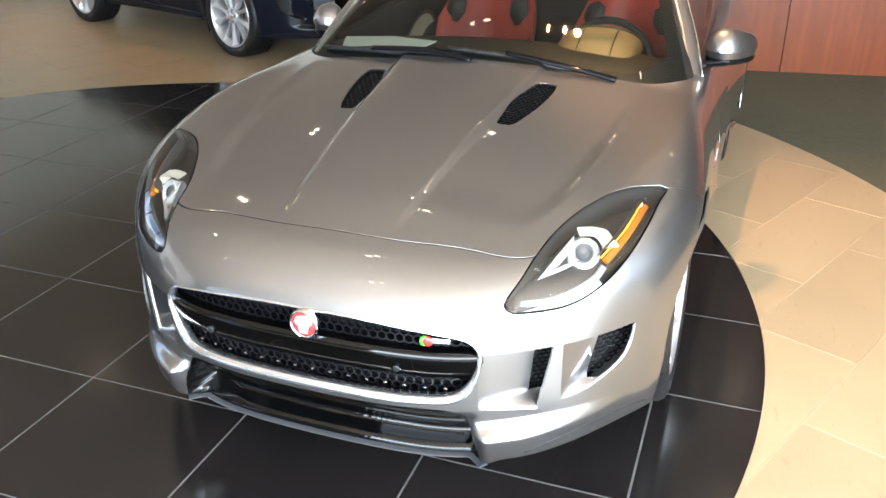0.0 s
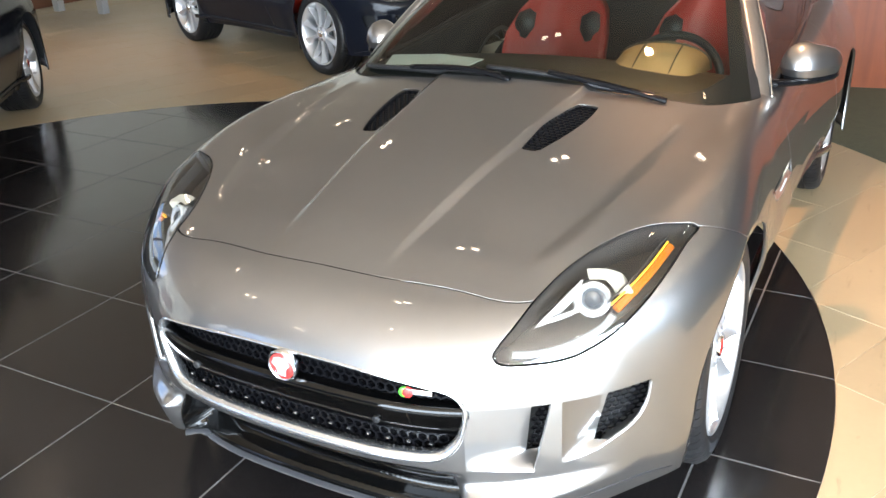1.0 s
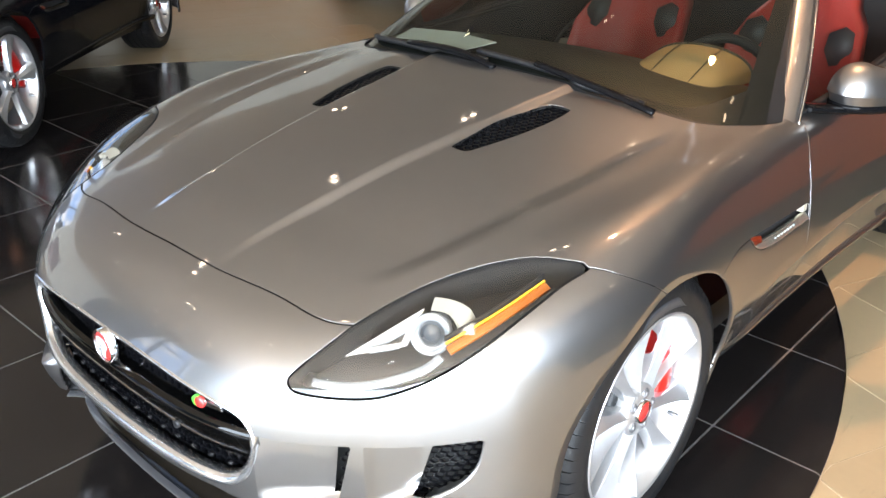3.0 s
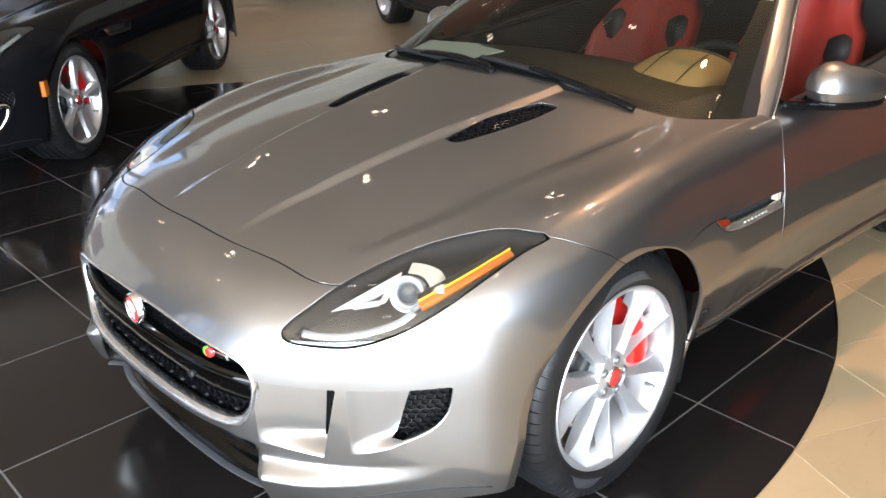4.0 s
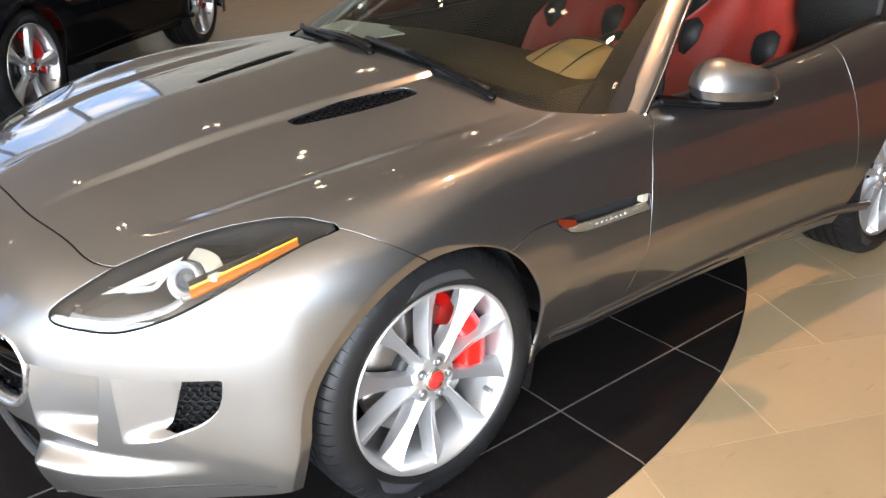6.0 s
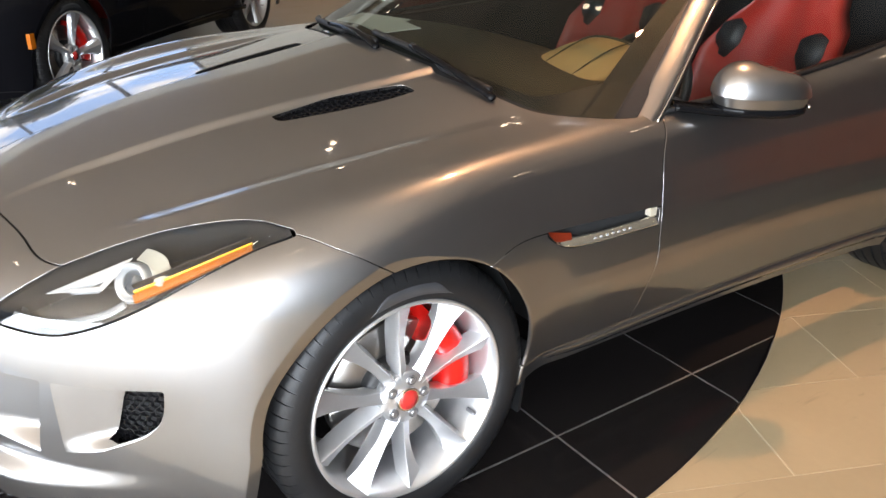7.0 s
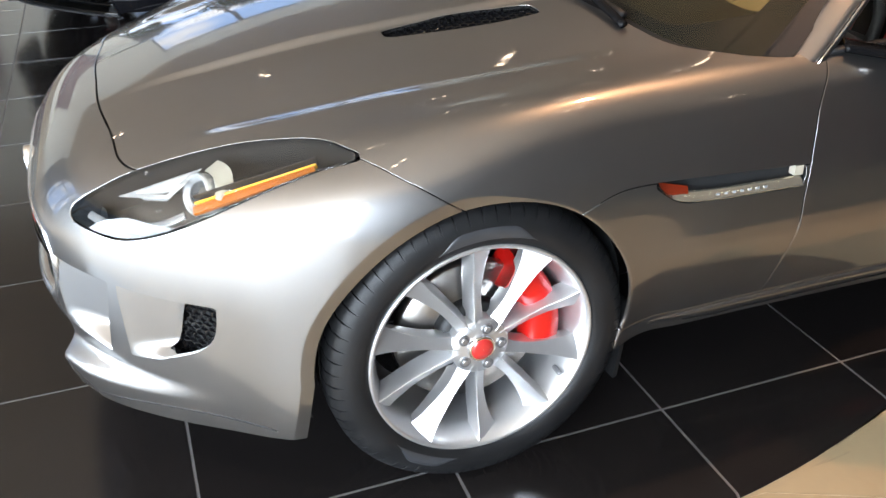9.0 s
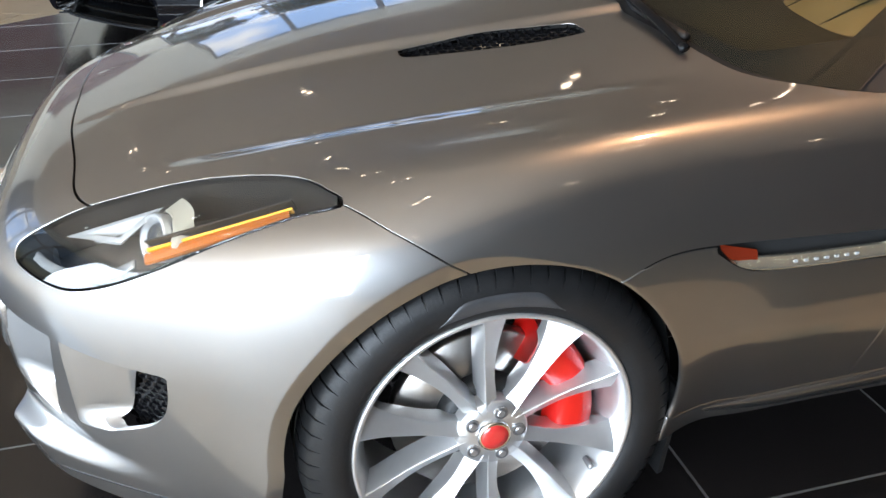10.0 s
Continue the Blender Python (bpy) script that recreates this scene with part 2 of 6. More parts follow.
# ---- mesh tools ----
def solid(name, verts, faces, mat, parent=None, label="", normals=None, smooth=True):
    """Links one mesh object, as a thing of its own or as a part."""
    me = bpy.data.meshes.new(name)
    me.from_pydata([tuple(v) for v in np.asarray(verts, float)], [], [tuple(int(i) for i in f) for f in faces])
    me.materials.append(mat)
    if smooth:
        me.polygons.foreach_set("use_smooth", [True] * len(me.polygons))
    me.update()
    if normals is not None:
        me.normals_split_custom_set_from_vertices([tuple(n) for n in normals])
    ob = new(name, me)
    ob.parent = parent
    return tagged(ob, label=label)


def part(name, bm, mat, parent=None, label="", smooth=False, m=None):
    """Links a bmesh as one mesh object under a thing or under a part."""
    if m is not None:
        bm.transform(m)
    me = bpy.data.meshes.new(name)
    bm.to_mesh(me)
    bm.free()
    me.materials.append(mat)
    if smooth:
        me.polygons.foreach_set("use_smooth", [True] * len(me.polygons))
        me.set_sharp_from_angle(angle=radians(40))
    ob = new(name, me)
    ob.parent = parent
    return tagged(ob, label=label)


def sharp(ob, degrees):
    ob.data.set_sharp_from_angle(angle=radians(degrees))
    return ob


def empty(name, parent=None, m=None):
    ob = new(name)
    ob.parent = parent
    if m is not None:
        ob.matrix_basis = m
    return ob


def block(x0, x1, y0, y1, z0, z1, bevel=0.0, segments=2):
    bm = bmesh.new()
    bmesh.ops.create_cube(bm, size=1)
    bm.transform(Matrix.LocRotScale(((x0 + x1) / 2, (y0 + y1) / 2, (z0 + z1) / 2), None, (x1 - x0, y1 - y0, z1 - z0)))
    if bevel:
        bmesh.ops.bevel(bm, geom=bm.edges[:], offset=bevel, segments=segments, affect="EDGES", profile=0.5)
    return bm


def grid_faces(rows, cols, close_cols=False):
    faces = []
    for i in range(rows - 1):
        for j in range(cols if close_cols else cols - 1):
            k = (j + 1) % cols
            faces.append((i * cols + j, i * cols + k, (i + 1) * cols + k, (i + 1) * cols + j))
    return faces


def smooth_line(points, per=8, closed=False):
    """A Catmull-Rom curve through the points."""
    p = np.array(points, float)
    n = len(p)
    out = []
    for i in range(n if closed else n - 1):
        if closed:
            a, b, c, d = p[(i - 1) % n], p[i], p[(i + 1) % n], p[(i + 2) % n]
        else:
            a, b, c, d = p[max(i - 1, 0)], p[i], p[i + 1], p[min(i + 2, n - 1)]
        for t in np.arange(per) / per:
            out.append(0.5 * (2 * b + (c - a) * t + (2 * a - 5 * b + 4 * c - d) * t * t + (3 * b - a - 3 * c + d) * t ** 3))
    if not closed:
        out.append(p[-1])
    return np.array(out)


def sweep(line, section, up=(0, 0, 1), closed=False, scales=None):
    """Vertices and faces of a section (side, up) carried along a line."""
    line = np.array(line, float)
    n, k = len(line), len(section)
    if closed:
        tangent = np.roll(line, -1, 0) - np.roll(line, 1, 0)
    else:
        tangent = np.gradient(line, axis=0)
    tangent /= np.linalg.norm(tangent, axis=1, keepdims=True)
    up = np.broadcast_to(np.array(up, float), line.shape)
    side = np.cross(tangent, up)
    side /= np.linalg.norm(side, axis=1, keepdims=True)
    top = np.cross(side, tangent)
    verts = []
    for i in range(n):
        s = 1.0 if scales is None else scales[i]
        for a, b in section:
            verts.append(line[i] + s * (a * side[i] + b * top[i]))
    faces = []
    for i in range(n if closed else n - 1):
        for j in range(k):
            faces.append((i * k + j, i * k + (j + 1) % k, ((i + 1) % n) * k + (j + 1) % k, ((i + 1) % n) * k + j))
    if not closed:
        faces += [tuple(range(k))[::-1], tuple(range((n - 1) * k, n * k))]
    return np.array(verts), faces


def ring_section(w, h, sides=10, power=2.0):
    a = np.arange(sides) * 2 * np.pi / sides
    c, s = np.cos(a), np.sin(a)
    return np.c_[w * np.sign(c) * np.abs(c) ** (2 / power), h * np.sign(s) * np.abs(s) ** (2 / power)]


def turned(profile, sides=64, axis="x"):
    """A profile of (along the axis, radius) turned about it."""
    a = np.arange(sides) * 2 * np.pi / sides
    verts = [(u, r * np.cos(t), r * np.sin(t)) for u, r in profile for t in a]
    if axis == "z":
        verts = [(y, z, x) for x, y, z in verts]
    if axis == "y":
        verts = [(z, x, y) for x, y, z in verts]
    return np.array(verts), [f[::-1] for f in grid_faces(len(profile), sides, True)]

# ---- the showroom ----
DISC, DISC_R, CARPET_R = (-1.745, 0.116), 2.904, 3.96
WEST, EAST, SOUTH, NORTH = -9.0, 4.8, -6.5, 9.0


def wall(name, x0, x1, y0, y1, z0, z1, mat, label):
    return tagged(part(name, block(x0, x1, y0, y1, z0, z1), mat), label, "wall", kind="structure")


ground = tagged(solid("ground", [(-400, -400, -0.12), (400, -400, -0.12), (400, 400, -0.12), (-400, 400, -0.12)], [(0, 1, 2, 3)], ASPHALT),
                "grey asphalt forecourt outside the showroom windows", "ground", kind="structure")
floor = tagged(part("floor", block(WEST, EAST, SOUTH, NORTH, -0.10, -0.0018), BEIGE_GROUT), "polished showroom floor with grout joints", "floor", kind="structure")
a = np.linspace(0, 2 * np.pi, 161)[:-1]
disc_rim = np.c_[DISC[0] + DISC_R * np.cos(a), DISC[1] + DISC_R * np.sin(a)]
solid("grout_bed", [(x, y, -0.0009) for x, y in disc_rim], [tuple(range(len(a)))], DARK_GROUT, floor, smooth=False)
tagged(part("ceiling", block(WEST - 0.2, EAST + 0.2, SOUTH - 0.2, NORTH + 0.2, CEILING, CEILING + 0.2), CEILING_PAINT), "plain painted showroom ceiling", "ceiling", kind="structure")
# unseen north end, added: pale half brightens the hood's reflection, dark half the door's
wall("wall_north", WEST, -1.5, NORTH, NORTH + 0.2, 0, CEILING, WALL_PAINT, "added unseen pale wall that keeps the hood's reflection bright")
wall("wall_northeast", -1.5, EAST, NORTH, NORTH + 0.2, 0, CEILING, WOOD_TRIM, "added unseen dark brown wall that darkens the door's reflection")
wall("wall_southwest", WEST - 0.2, WEST, SOUTH, -1.4, 0, CEILING, WALL_PAINT, "added unseen pale wall that keeps the hood's reflection bright beside the window")
wall("wall_west", WEST - 0.2, WEST, 2.6, NORTH + 0.2, 0, CEILING, WALL_PAINT, "added unseen pale wall that keeps the hood's reflection bright with brown skirting")
# unseen closing wall, added and kept dark so that the door mirrors little light
wall("wall_east", EAST, EAST + 0.2, -1.3, NORTH + 0.2, 0, CEILING, DARK_WALL, "added unseen dark wall that closes the room and darkens the door's reflection")
tagged(part("baseboard", block(WEST, WEST + 0.03, 2.6, NORTH, 0, 0.22, 0.004), WOOD_TRIM), "dark brown skirting board", "baseboard", kind="structure")


def glazing(name, along, a0, a1, at, bays, railed=True):
    """A glazed front with posts, rails and panes, along x or y."""
    top = tagged(empty(name), "tall showroom window front with dark metal posts", "window", kind="structure")

    def bar(label, u0, u1, z0, z1, d0=-0.06, d1=0.06):
        box = (u0, u1, at + d0, at + d1) if along == "x" else (at + d0, at + d1, u0, u1)
        return block(*box, z0, z1, 0.006, 1)
    part("window_sill", bar("", a0, a1, 0, 0.35, -0.1, 0.1), WALL_PAINT, top)
    part("window_header", bar("", a0, a1, 3.25, CEILING, -0.1, 0.1), WALL_PAINT, top)
    w = (a1 - a0) / bays
    for i in range(bays + 1):
        u = a0 + i * w
        part("window_post", bar("", u - 0.04, u + 0.04, 0.35, 3.25), MULLION, top)
        if i < bays:
            if railed:
                part("window_rail", bar("", u + 0.04, u + w - 0.04, 2.45, 2.52), MULLION, top)
            for z0, z1 in ((0.35, 2.45), (2.52, 3.25)) if railed else ((0.35, 3.25),):
                pane = part("pane", bar("", u + 0.04, u + w - 0.04, z0, z1, -0.004, 0.004), WINDOW_GLASS, top)
                pane.visible_shadow = False


glazing("window_1", "x", WEST, EAST, SOUTH, 9)
glazing("window_2", "y", -1.4, 2.6, WEST - 0.1, 3, False)
glazing("window_3", "y", SOUTH, -1.3, EAST + 0.1, 4)


# a framed maroon panel on the pale wall beside the window
panel = tagged(empty("wall_panel", m=pose(WEST + 0.002, -3.0, 0)), "dark maroon display panel hung on the pale wall", "wall panel")
part("panel_board", block(0, 0.03, -0.95, 0.95, 0.55, 2.05, 0.004), MAROON, panel)
for y in (-0.97, 0.97):
    part("panel_edge", block(0, 0.045, y - 0.02, y + 0.02, 0.53, 2.07, 0.004), MULLION, panel)

# wood-panelled partition
partition = tagged(empty("partition", m=pose(0.45, 4.36, 0, 0, 0, 8.5)), "red-brown wood veneer partition of upright panels", "partition")
part("core", block(-0.3, 4.2, 0.02, 0.20, 0, 1.20), WOOD_TRIM, partition)
for i in range(4):
    part("panel", block(i * 1.0 + 0.004 - 0.3, i * 1.0 + 0.996 - 0.3, 0, 0.02, 0.0, 1.20, 0.003, 1), WOOD_PANEL, partition)
part("top_rail", block(-0.35, 4.2, -0.02, 0.24, 1.20, 1.25, 0.006), WOOD_TRIM, partition, "dark brown top rail")

# grey metal table by the back wall
table = tagged(empty("display_table", m=pose(-8.1, 4.6, 0)), "grey metal display table standing against the wall", "table")
part("tabletop", block(-0.45, 0.45, -0.9, 0.9, 0.70, 0.78, 0.006), GREY_METAL, table)
for x in (-0.4, 0.4):
    for y in (-0.85, 0.85):
        part("leg", block(x - 0.05, x + 0.05, y - 0.05, y + 0.05, 0, 0.70, 0.005), GREY_METAL, table)

# paired recessed ceiling lamps
def ceiling_lamp(x, y, turn):
    lamp = tagged(empty("ceiling_lamp", m=pose(x, y, CEILING, 0, 0, turn)), "pair of recessed halogen ceiling lamps, lit", "ceiling lamp", "ceiling lamps")
    part("plate", block(-0.16, 0.16, -0.08, 0.08, -0.012, -0.002, 0.003, 1), GREY_METAL, lamp)
    for u in (-0.075, 0.075):
        v, f = turned([(-0.013, 0.058), (-0.024, 0.056), (-0.024, 0.036), (-0.013, 0.034)], 20, "z")
        solid("ring", v + (u, 0, 0), f, GREY_METAL, lamp)
        v, f = turned([(-0.020, 0.034), (-0.022, 0.001)], 20, "z")
        solid("bulb", v + (u, 0, 0), f, LAMP_GLOW, lamp)
    return lamp


lamp = None
for i in range(5):
    for j in range(6):
        x, y, turn = -5.2 + 2.15 * i, -4.4 + 2.0 * j, (20, 95, 60, 140)[(i + 2 * j) % 4]
        if lamp is None:
            lamp = ceiling_lamp(x, y, turn)
        else:
            copy_thing(lamp, pose(x, y, CEILING, 0, 0, turn))

# ---- the coupe's skin ----
def spline(*pts):
    """A natural cubic through (x, y) pairs; straight beyond its ends."""
    xs, ys = np.array(pts, float).T
    n, h = len(xs), np.diff(xs)
    a, b = np.eye(n), np.zeros(n)
    for i in range(1, n - 1):
        a[i, i - 1:i + 2] = h[i - 1], 2 * (h[i - 1] + h[i]), h[i]
        b[i] = 6 * ((ys[i + 1] - ys[i]) / h[i] - (ys[i] - ys[i - 1]) / h[i - 1])
    m = np.linalg.solve(a, b)
    s0 = (ys[1] - ys[0]) / h[0] - h[0] * (2 * m[0] + m[1]) / 6
    s1 = (ys[-1] - ys[-2]) / h[-1] + h[-1] * (m[-2] + 2 * m[-1]) / 6

    def at(x):
        x = np.asarray(x, float)
        c = np.clip(x, xs[0], xs[-1])
        i = np.clip(np.searchsorted(xs, c) - 1, 0, n - 2)
        p, q = xs[i + 1] - c, c - xs[i]
        y = (m[i] * p ** 3 + m[i + 1] * q ** 3) / (6 * h[i]) + (ys[i] / h[i] - m[i] * h[i] / 6) * p + (ys[i + 1] / h[i] - m[i + 1] * h[i] / 6) * q
        return y + np.minimum(x - xs[0], 0) * s0 + np.maximum(x - xs[-1], 0) * s1
    return at


def step(x, a, b):
    """Smooth from 0 at a to 1 at b."""
    t = np.clip((np.asarray(x, float) - a) / (b - a), 0, 1)
    return t * t * (3 - 2 * t)


def bell(x, w):
    return np.exp(-(x / w) ** 2)


def smax(a, b, r):
    h = np.maximum(r - np.abs(a - b), 0) / r
    return np.maximum(a, b) + h * h * r / 4


# the coupe's lines: metres, front axle at y = 0, nose towards -y, its left side towards +x
hood_mid = spline((-0.88, 0.560), (-0.83, 0.628), (-0.68, 0.722), (-0.4, 0.800), (0, 0.868), (0.36, 0.908), (0.6, 0.930), (0.9, 0.95), (2.0, 0.98), (3.4, 0.95))
hood_fall = spline((-0.9, 0.10), (-0.6, 0.085), (-0.22, 0.064), (0.1, 0.068), (0.4, 0.074), (0.8, 0.082), (1.4, 0.075), (2.4, 0.05), (3.4, 0.08))
crest_at = spline((-0.5, 0.68), (-0.2, 0.765), (0.1, 0.80), (0.5, 0.79), (0.8, 0.765), (1.4, 0.77), (2.5, 0.84), (3.4, 0.8))
crest_up = spline((-0.6, 0.0), (-0.35, 0.010), (0.0, 0.030), (0.4, 0.020), (0.8, 0.0), (2.0, 0.0), (2.5, 0.02), (3.4, 0.0))
side_at = spline((-0.6, 0.862), (-0.3, 0.899), (0.0, 0.910), (0.36, 0.895), (0.72, 0.885), (1.3, 0.885), (1.8, 0.905), (2.3, 0.935), (2.7, 0.925), (3.2, 0.84))
nose_at = spline((0, -0.866), (0.2, -0.860), (0.35, -0.838), (0.5, -0.775), (0.62, -0.69), (0.72, -0.592), (0.803, -0.480), (0.867, -0.370), (0.911, -0.210), (0.96, 0.15))
nose_lean = spline((0.08, 0.09), (0.16, 0.055), (0.24, 0.022), (0.32, 0.006), (0.45, 0.0), (0.56, 0.006), (0.66, 0.05), (0.8, 0.16))


fold_at = spline((-0.55, 0.470), (-0.48, 0.492), (-0.27, 0.549), (-0.09, 0.578), (0.1, 0.597), (0.6, 0.63))


def hood_z(x, y):
    x = np.abs(x)
    z = hood_mid(y) - hood_fall(y) * (x / 0.78) ** 2.2
    z = z + crest_up(y) * bell(x - crest_at(y), 0.10)
    bulge = 0.014 * step(y, -0.70, -0.35) * step(0.226 - x + 0.10 * y, -0.015, 0.015)
    fold = 0.0130 * step(y, -0.55, -0.38) * (1 - step(y, 0.15, 0.55)) * (step(x - fold_at(y), -0.030, 0.030) - 0.5)
    return z + bulge + fold - 0.006 * step(y, -0.70, -0.35)


def side_x(y, z):
    up = np.maximum(z - 0.60, 0) / 0.25
    low = np.maximum(0.50 - z, 0) / 0.3
    flank = step(y, 0.3, 0.55) * step(2.2, y, y + 0.3)
    swell = 0.018 - 0.11 * np.clip(z - 0.54, 0, 0.14)
    low_z = np.maximum(0.515 - z, 0)
    tuck = 0.38 * low_z ** 2 / (low_z + 0.035)
    return side_at(y) - 0.075 * up ** 2 + flank * swell - step(y, 0.20, 0.46) * step(2.2, y, y + 0.3) * tuck + 0.012 * low ** 2 * step(-y, 0.1, 0.4)


slot_end = spline((0.30, 0.574), (0.335, 0.580), (0.40, 0.592), (0.46, 0.603), (0.52, 0.613))
duct_end = spline((0.30, 0.66), (0.366, 0.695), (0.384, 0.722), (0.40, 0.745), (0.42, 0.763), (0.46, 0.778), (0.52, 0.783))


def pocket(x, z):
    """How far the front sinks in under the grille, less the chin ledge that stands out below the scoops."""
    under = 0.020 * step(0.350 - z, 0.0, 0.03) * (1 - step(x, 0.405, 0.45))
    return under - 0.050 * step(0.318 - z, 0.0, 0.045) * (1 - step(x, 0.54, 0.78)) * step(x, 0.412, 0.482)


def nose_y(x, z):
    x = np.abs(x)
    return nose_at(x) + nose_lean(z) * (1 - 0.4 * step(x, 0.4, 0.8)) + pocket(x, z)


ARCH, ARCH_R, WHEELBASE = (-0.006, 0.343), 0.362, 2.34


def arch_gap(y, z, at):
    """How far outside the wheel opening at that axle."""
    round_the_wheel = np.where(z > ARCH[1], np.hypot((y - at) * 1.05, z - ARCH[1]), np.abs(y - at) * 1.05 + 0.18 * (ARCH[1] - z) * np.sign(y - at))
    return round_the_wheel - ARCH_R + 0.011 * step(at - y, -0.22, 0.05) * step(z, 0.45, 0.60)


def arch_lip(x, y, z):
    """The flange round the front wheel opening: the skin turns in along its edge, most on the bumper."""
    d = arch_gap(y, z, ARCH[0])
    wide = 0.004 + 0.024 * step(ARCH[0] - y, -0.12, 0.08)
    t = np.minimum(wide - d, 0.06)
    return 0.19 * (t + np.sqrt(t * t + 0.0015 ** 2)) * (x > 0.5) * step(0.75 - z, 0.0, 0.04)


def body(p):
    """Below 0 inside the coupe's skin."""
    x, y, z = np.abs(p[..., 0]), p[..., 1], p[..., 2]
    top = (z - hood_z(x, y)) * 0.95
    side = x - side_x(y, z)
    front = (nose_y(x, z) - y) * (1 - 0.35 * step(x, 0.3, 0.8))
    f = smax(top, front, 0.075)
    f = smax(f, side, 0.095 - 0.055 * step(y, -0.35, 0.15))
    f = smax(f, 0.13 - z, 0.02)
    f = f + arch_lip(x, y, z)
    return smax(f, y - 3.25 + 0.5 * x ** 2, 0.15)


def body_normal(p):
    e = 2e-4
    g = np.stack([body(p + e * d) - body(p - e * d) for d in np.eye(3)], -1)
    return g / np.linalg.norm(g, axis=-1, keepdims=True)


# ---- skin, cut into panels ----
@functools.lru_cache(None)
def skin_mesh():
    """The whole skin as triangles: rays out of a line down the middle of the car, with a dome of rays at the nose."""
    turns = np.arange(400) * 2 * np.pi / 400
    tilt = np.radians(np.linspace(89.0, 1.0, 104))
    ys = np.r_[np.arange(-0.25, 1.0, 0.0125), np.arange(1.0, 3.25, 0.04)]
    start = np.r_[np.full(len(tilt), -0.25), ys]
    lean = np.r_[tilt, np.zeros(len(ys))]
    o = np.zeros((len(start), len(turns), 3))
    o[..., 1], o[..., 2] = start[:, None], 0.42
    d = np.zeros_like(o)
    d[..., 0] = np.cos(lean)[:, None] * np.sin(turns)
    d[..., 1] = -np.sin(lean)[:, None]
    d[..., 2] = np.cos(lean)[:, None] * np.cos(turns)
    near, far = np.zeros(o.shape[:2]), np.full(o.shape[:2], 1.6)
    for _ in range(34):
        mid = (near + far) / 2
        inside = body(o + mid[..., None] * d) < 0
        near, far = np.where(inside, mid, near), np.where(inside, far, mid)
    verts = (o + far[..., None] * d).reshape(-1, 3)
    quads = np.array(grid_faces(len(start), len(turns), True))
    tris = np.concatenate([quads[:, [0, 1, 2]], quads[:, [0, 2, 3]]])
    nrm = body_normal(verts)
    c = np.cross(verts[tris[:, 1]] - verts[tris[:, 0]], verts[tris[:, 2]] - verts[tris[:, 0]])
    if (c * nrm[tris[:, 0]]).sum() < 0:
        tris = tris[:, ::-1]
    return verts, nrm, tris


def split(mesh, g):
    """Parts a mesh where g changes sign: (g < 0, g > 0)."""
    v, n, f = mesh
    g = np.where(np.abs(g) < 1e-5, 1e-5, g)
    neg = g[f] < 0
    k = neg.sum(1)
    mixed = f[(k == 1) | (k == 2)]
    edges = np.sort(np.concatenate([mixed[:, [0, 1]], mixed[:, [1, 2]], mixed[:, [2, 0]]]), 1)
    edges = edges[(g[edges[:, 0]] < 0) != (g[edges[:, 1]] < 0)]
    edges = np.unique(edges, axis=0) if len(edges) else edges
    t = (g[edges[:, 0]] / (g[edges[:, 0]] - g[edges[:, 1]]))[:, None]
    nv = v[edges[:, 0]] * (1 - t) + v[edges[:, 1]] * t
    nn = n[edges[:, 0]] * (1 - t) + n[edges[:, 1]] * t
    nn /= np.linalg.norm(nn, axis=1, keepdims=True) + 1e-12
    index = {(a, b): len(v) + i for i, (a, b) in enumerate(map(tuple, edges))}
    sides = ([], [])
    for a, b, c in mixed:
        while (g[a] < 0) == (g[b] < 0) or (g[a] < 0) == (g[c] < 0):
            a, b, c = b, c, a
        ab, ac = index[(min(a, b), max(a, b))], index[(min(a, c), max(a, c))]
        alone, rest = (0, 1) if g[a] < 0 else (1, 0)
        sides[alone].append((a, ab, ac))
        sides[rest].extend([(ab, b, c), (ab, c, ac)])
    vv, vn = np.concatenate([v, nv]), np.concatenate([n, nn])
    out = []
    for whole, more in ((f[k == 3], sides[0]), (f[k == 0], sides[1])):
        ff = np.concatenate([whole, np.array(more, int).reshape(-1, 3)])
        used, inv = np.unique(ff, return_inverse=True)
        out.append((vv[used], vn[used], inv.reshape(-1, 3)))
    return out


def inside_of(points, outline):
    """Signed distance to a closed outline in a plane, below 0 inside; far from it, 1."""
    g = np.full(len(points), 1.0)
    lo, hi = outline.min(0) - 0.06, outline.max(0) + 0.06
    near = np.where(((points > lo) & (points < hi)).all(1))[0]
    p = points[near][:, None]
    a, b = outline[None], np.roll(outline, -1, 0)[None]
    ab = b - a
    t = np.clip(((p - a) * ab).sum(-1) / ((ab * ab).sum(-1) + 1e-12), 0, 1)
    dist = np.linalg.norm(p - a - t[..., None] * ab, axis=-1).min(1)
    cross = (a[..., 1] > p[..., 1]) != (b[..., 1] > p[..., 1])
    xs = a[..., 0] + (p[..., 1] - a[..., 1]) * ab[..., 0] / np.where(np.abs(ab[..., 1]) < 1e-12, 1e-12, ab[..., 1])
    odd = ((cross & (p[..., 0] < xs)).sum(1) % 2) == 1
    g[near] = np.where(odd, -dist, dist)
    return g


def view(points, right, up):
    """Points laid on a plane seen with those axes."""
    return np.stack([points @ np.array(right), points @ np.array(up)], -1)


def rim_normal(p):
    """The skin's normal with the scoops smoothed over."""
    e = 0.02
    g = np.stack([body(p + e * d) - body(p - e * d) for d in np.eye(3)], -1)
    return g / np.linalg.norm(g, axis=-1, keepdims=True)


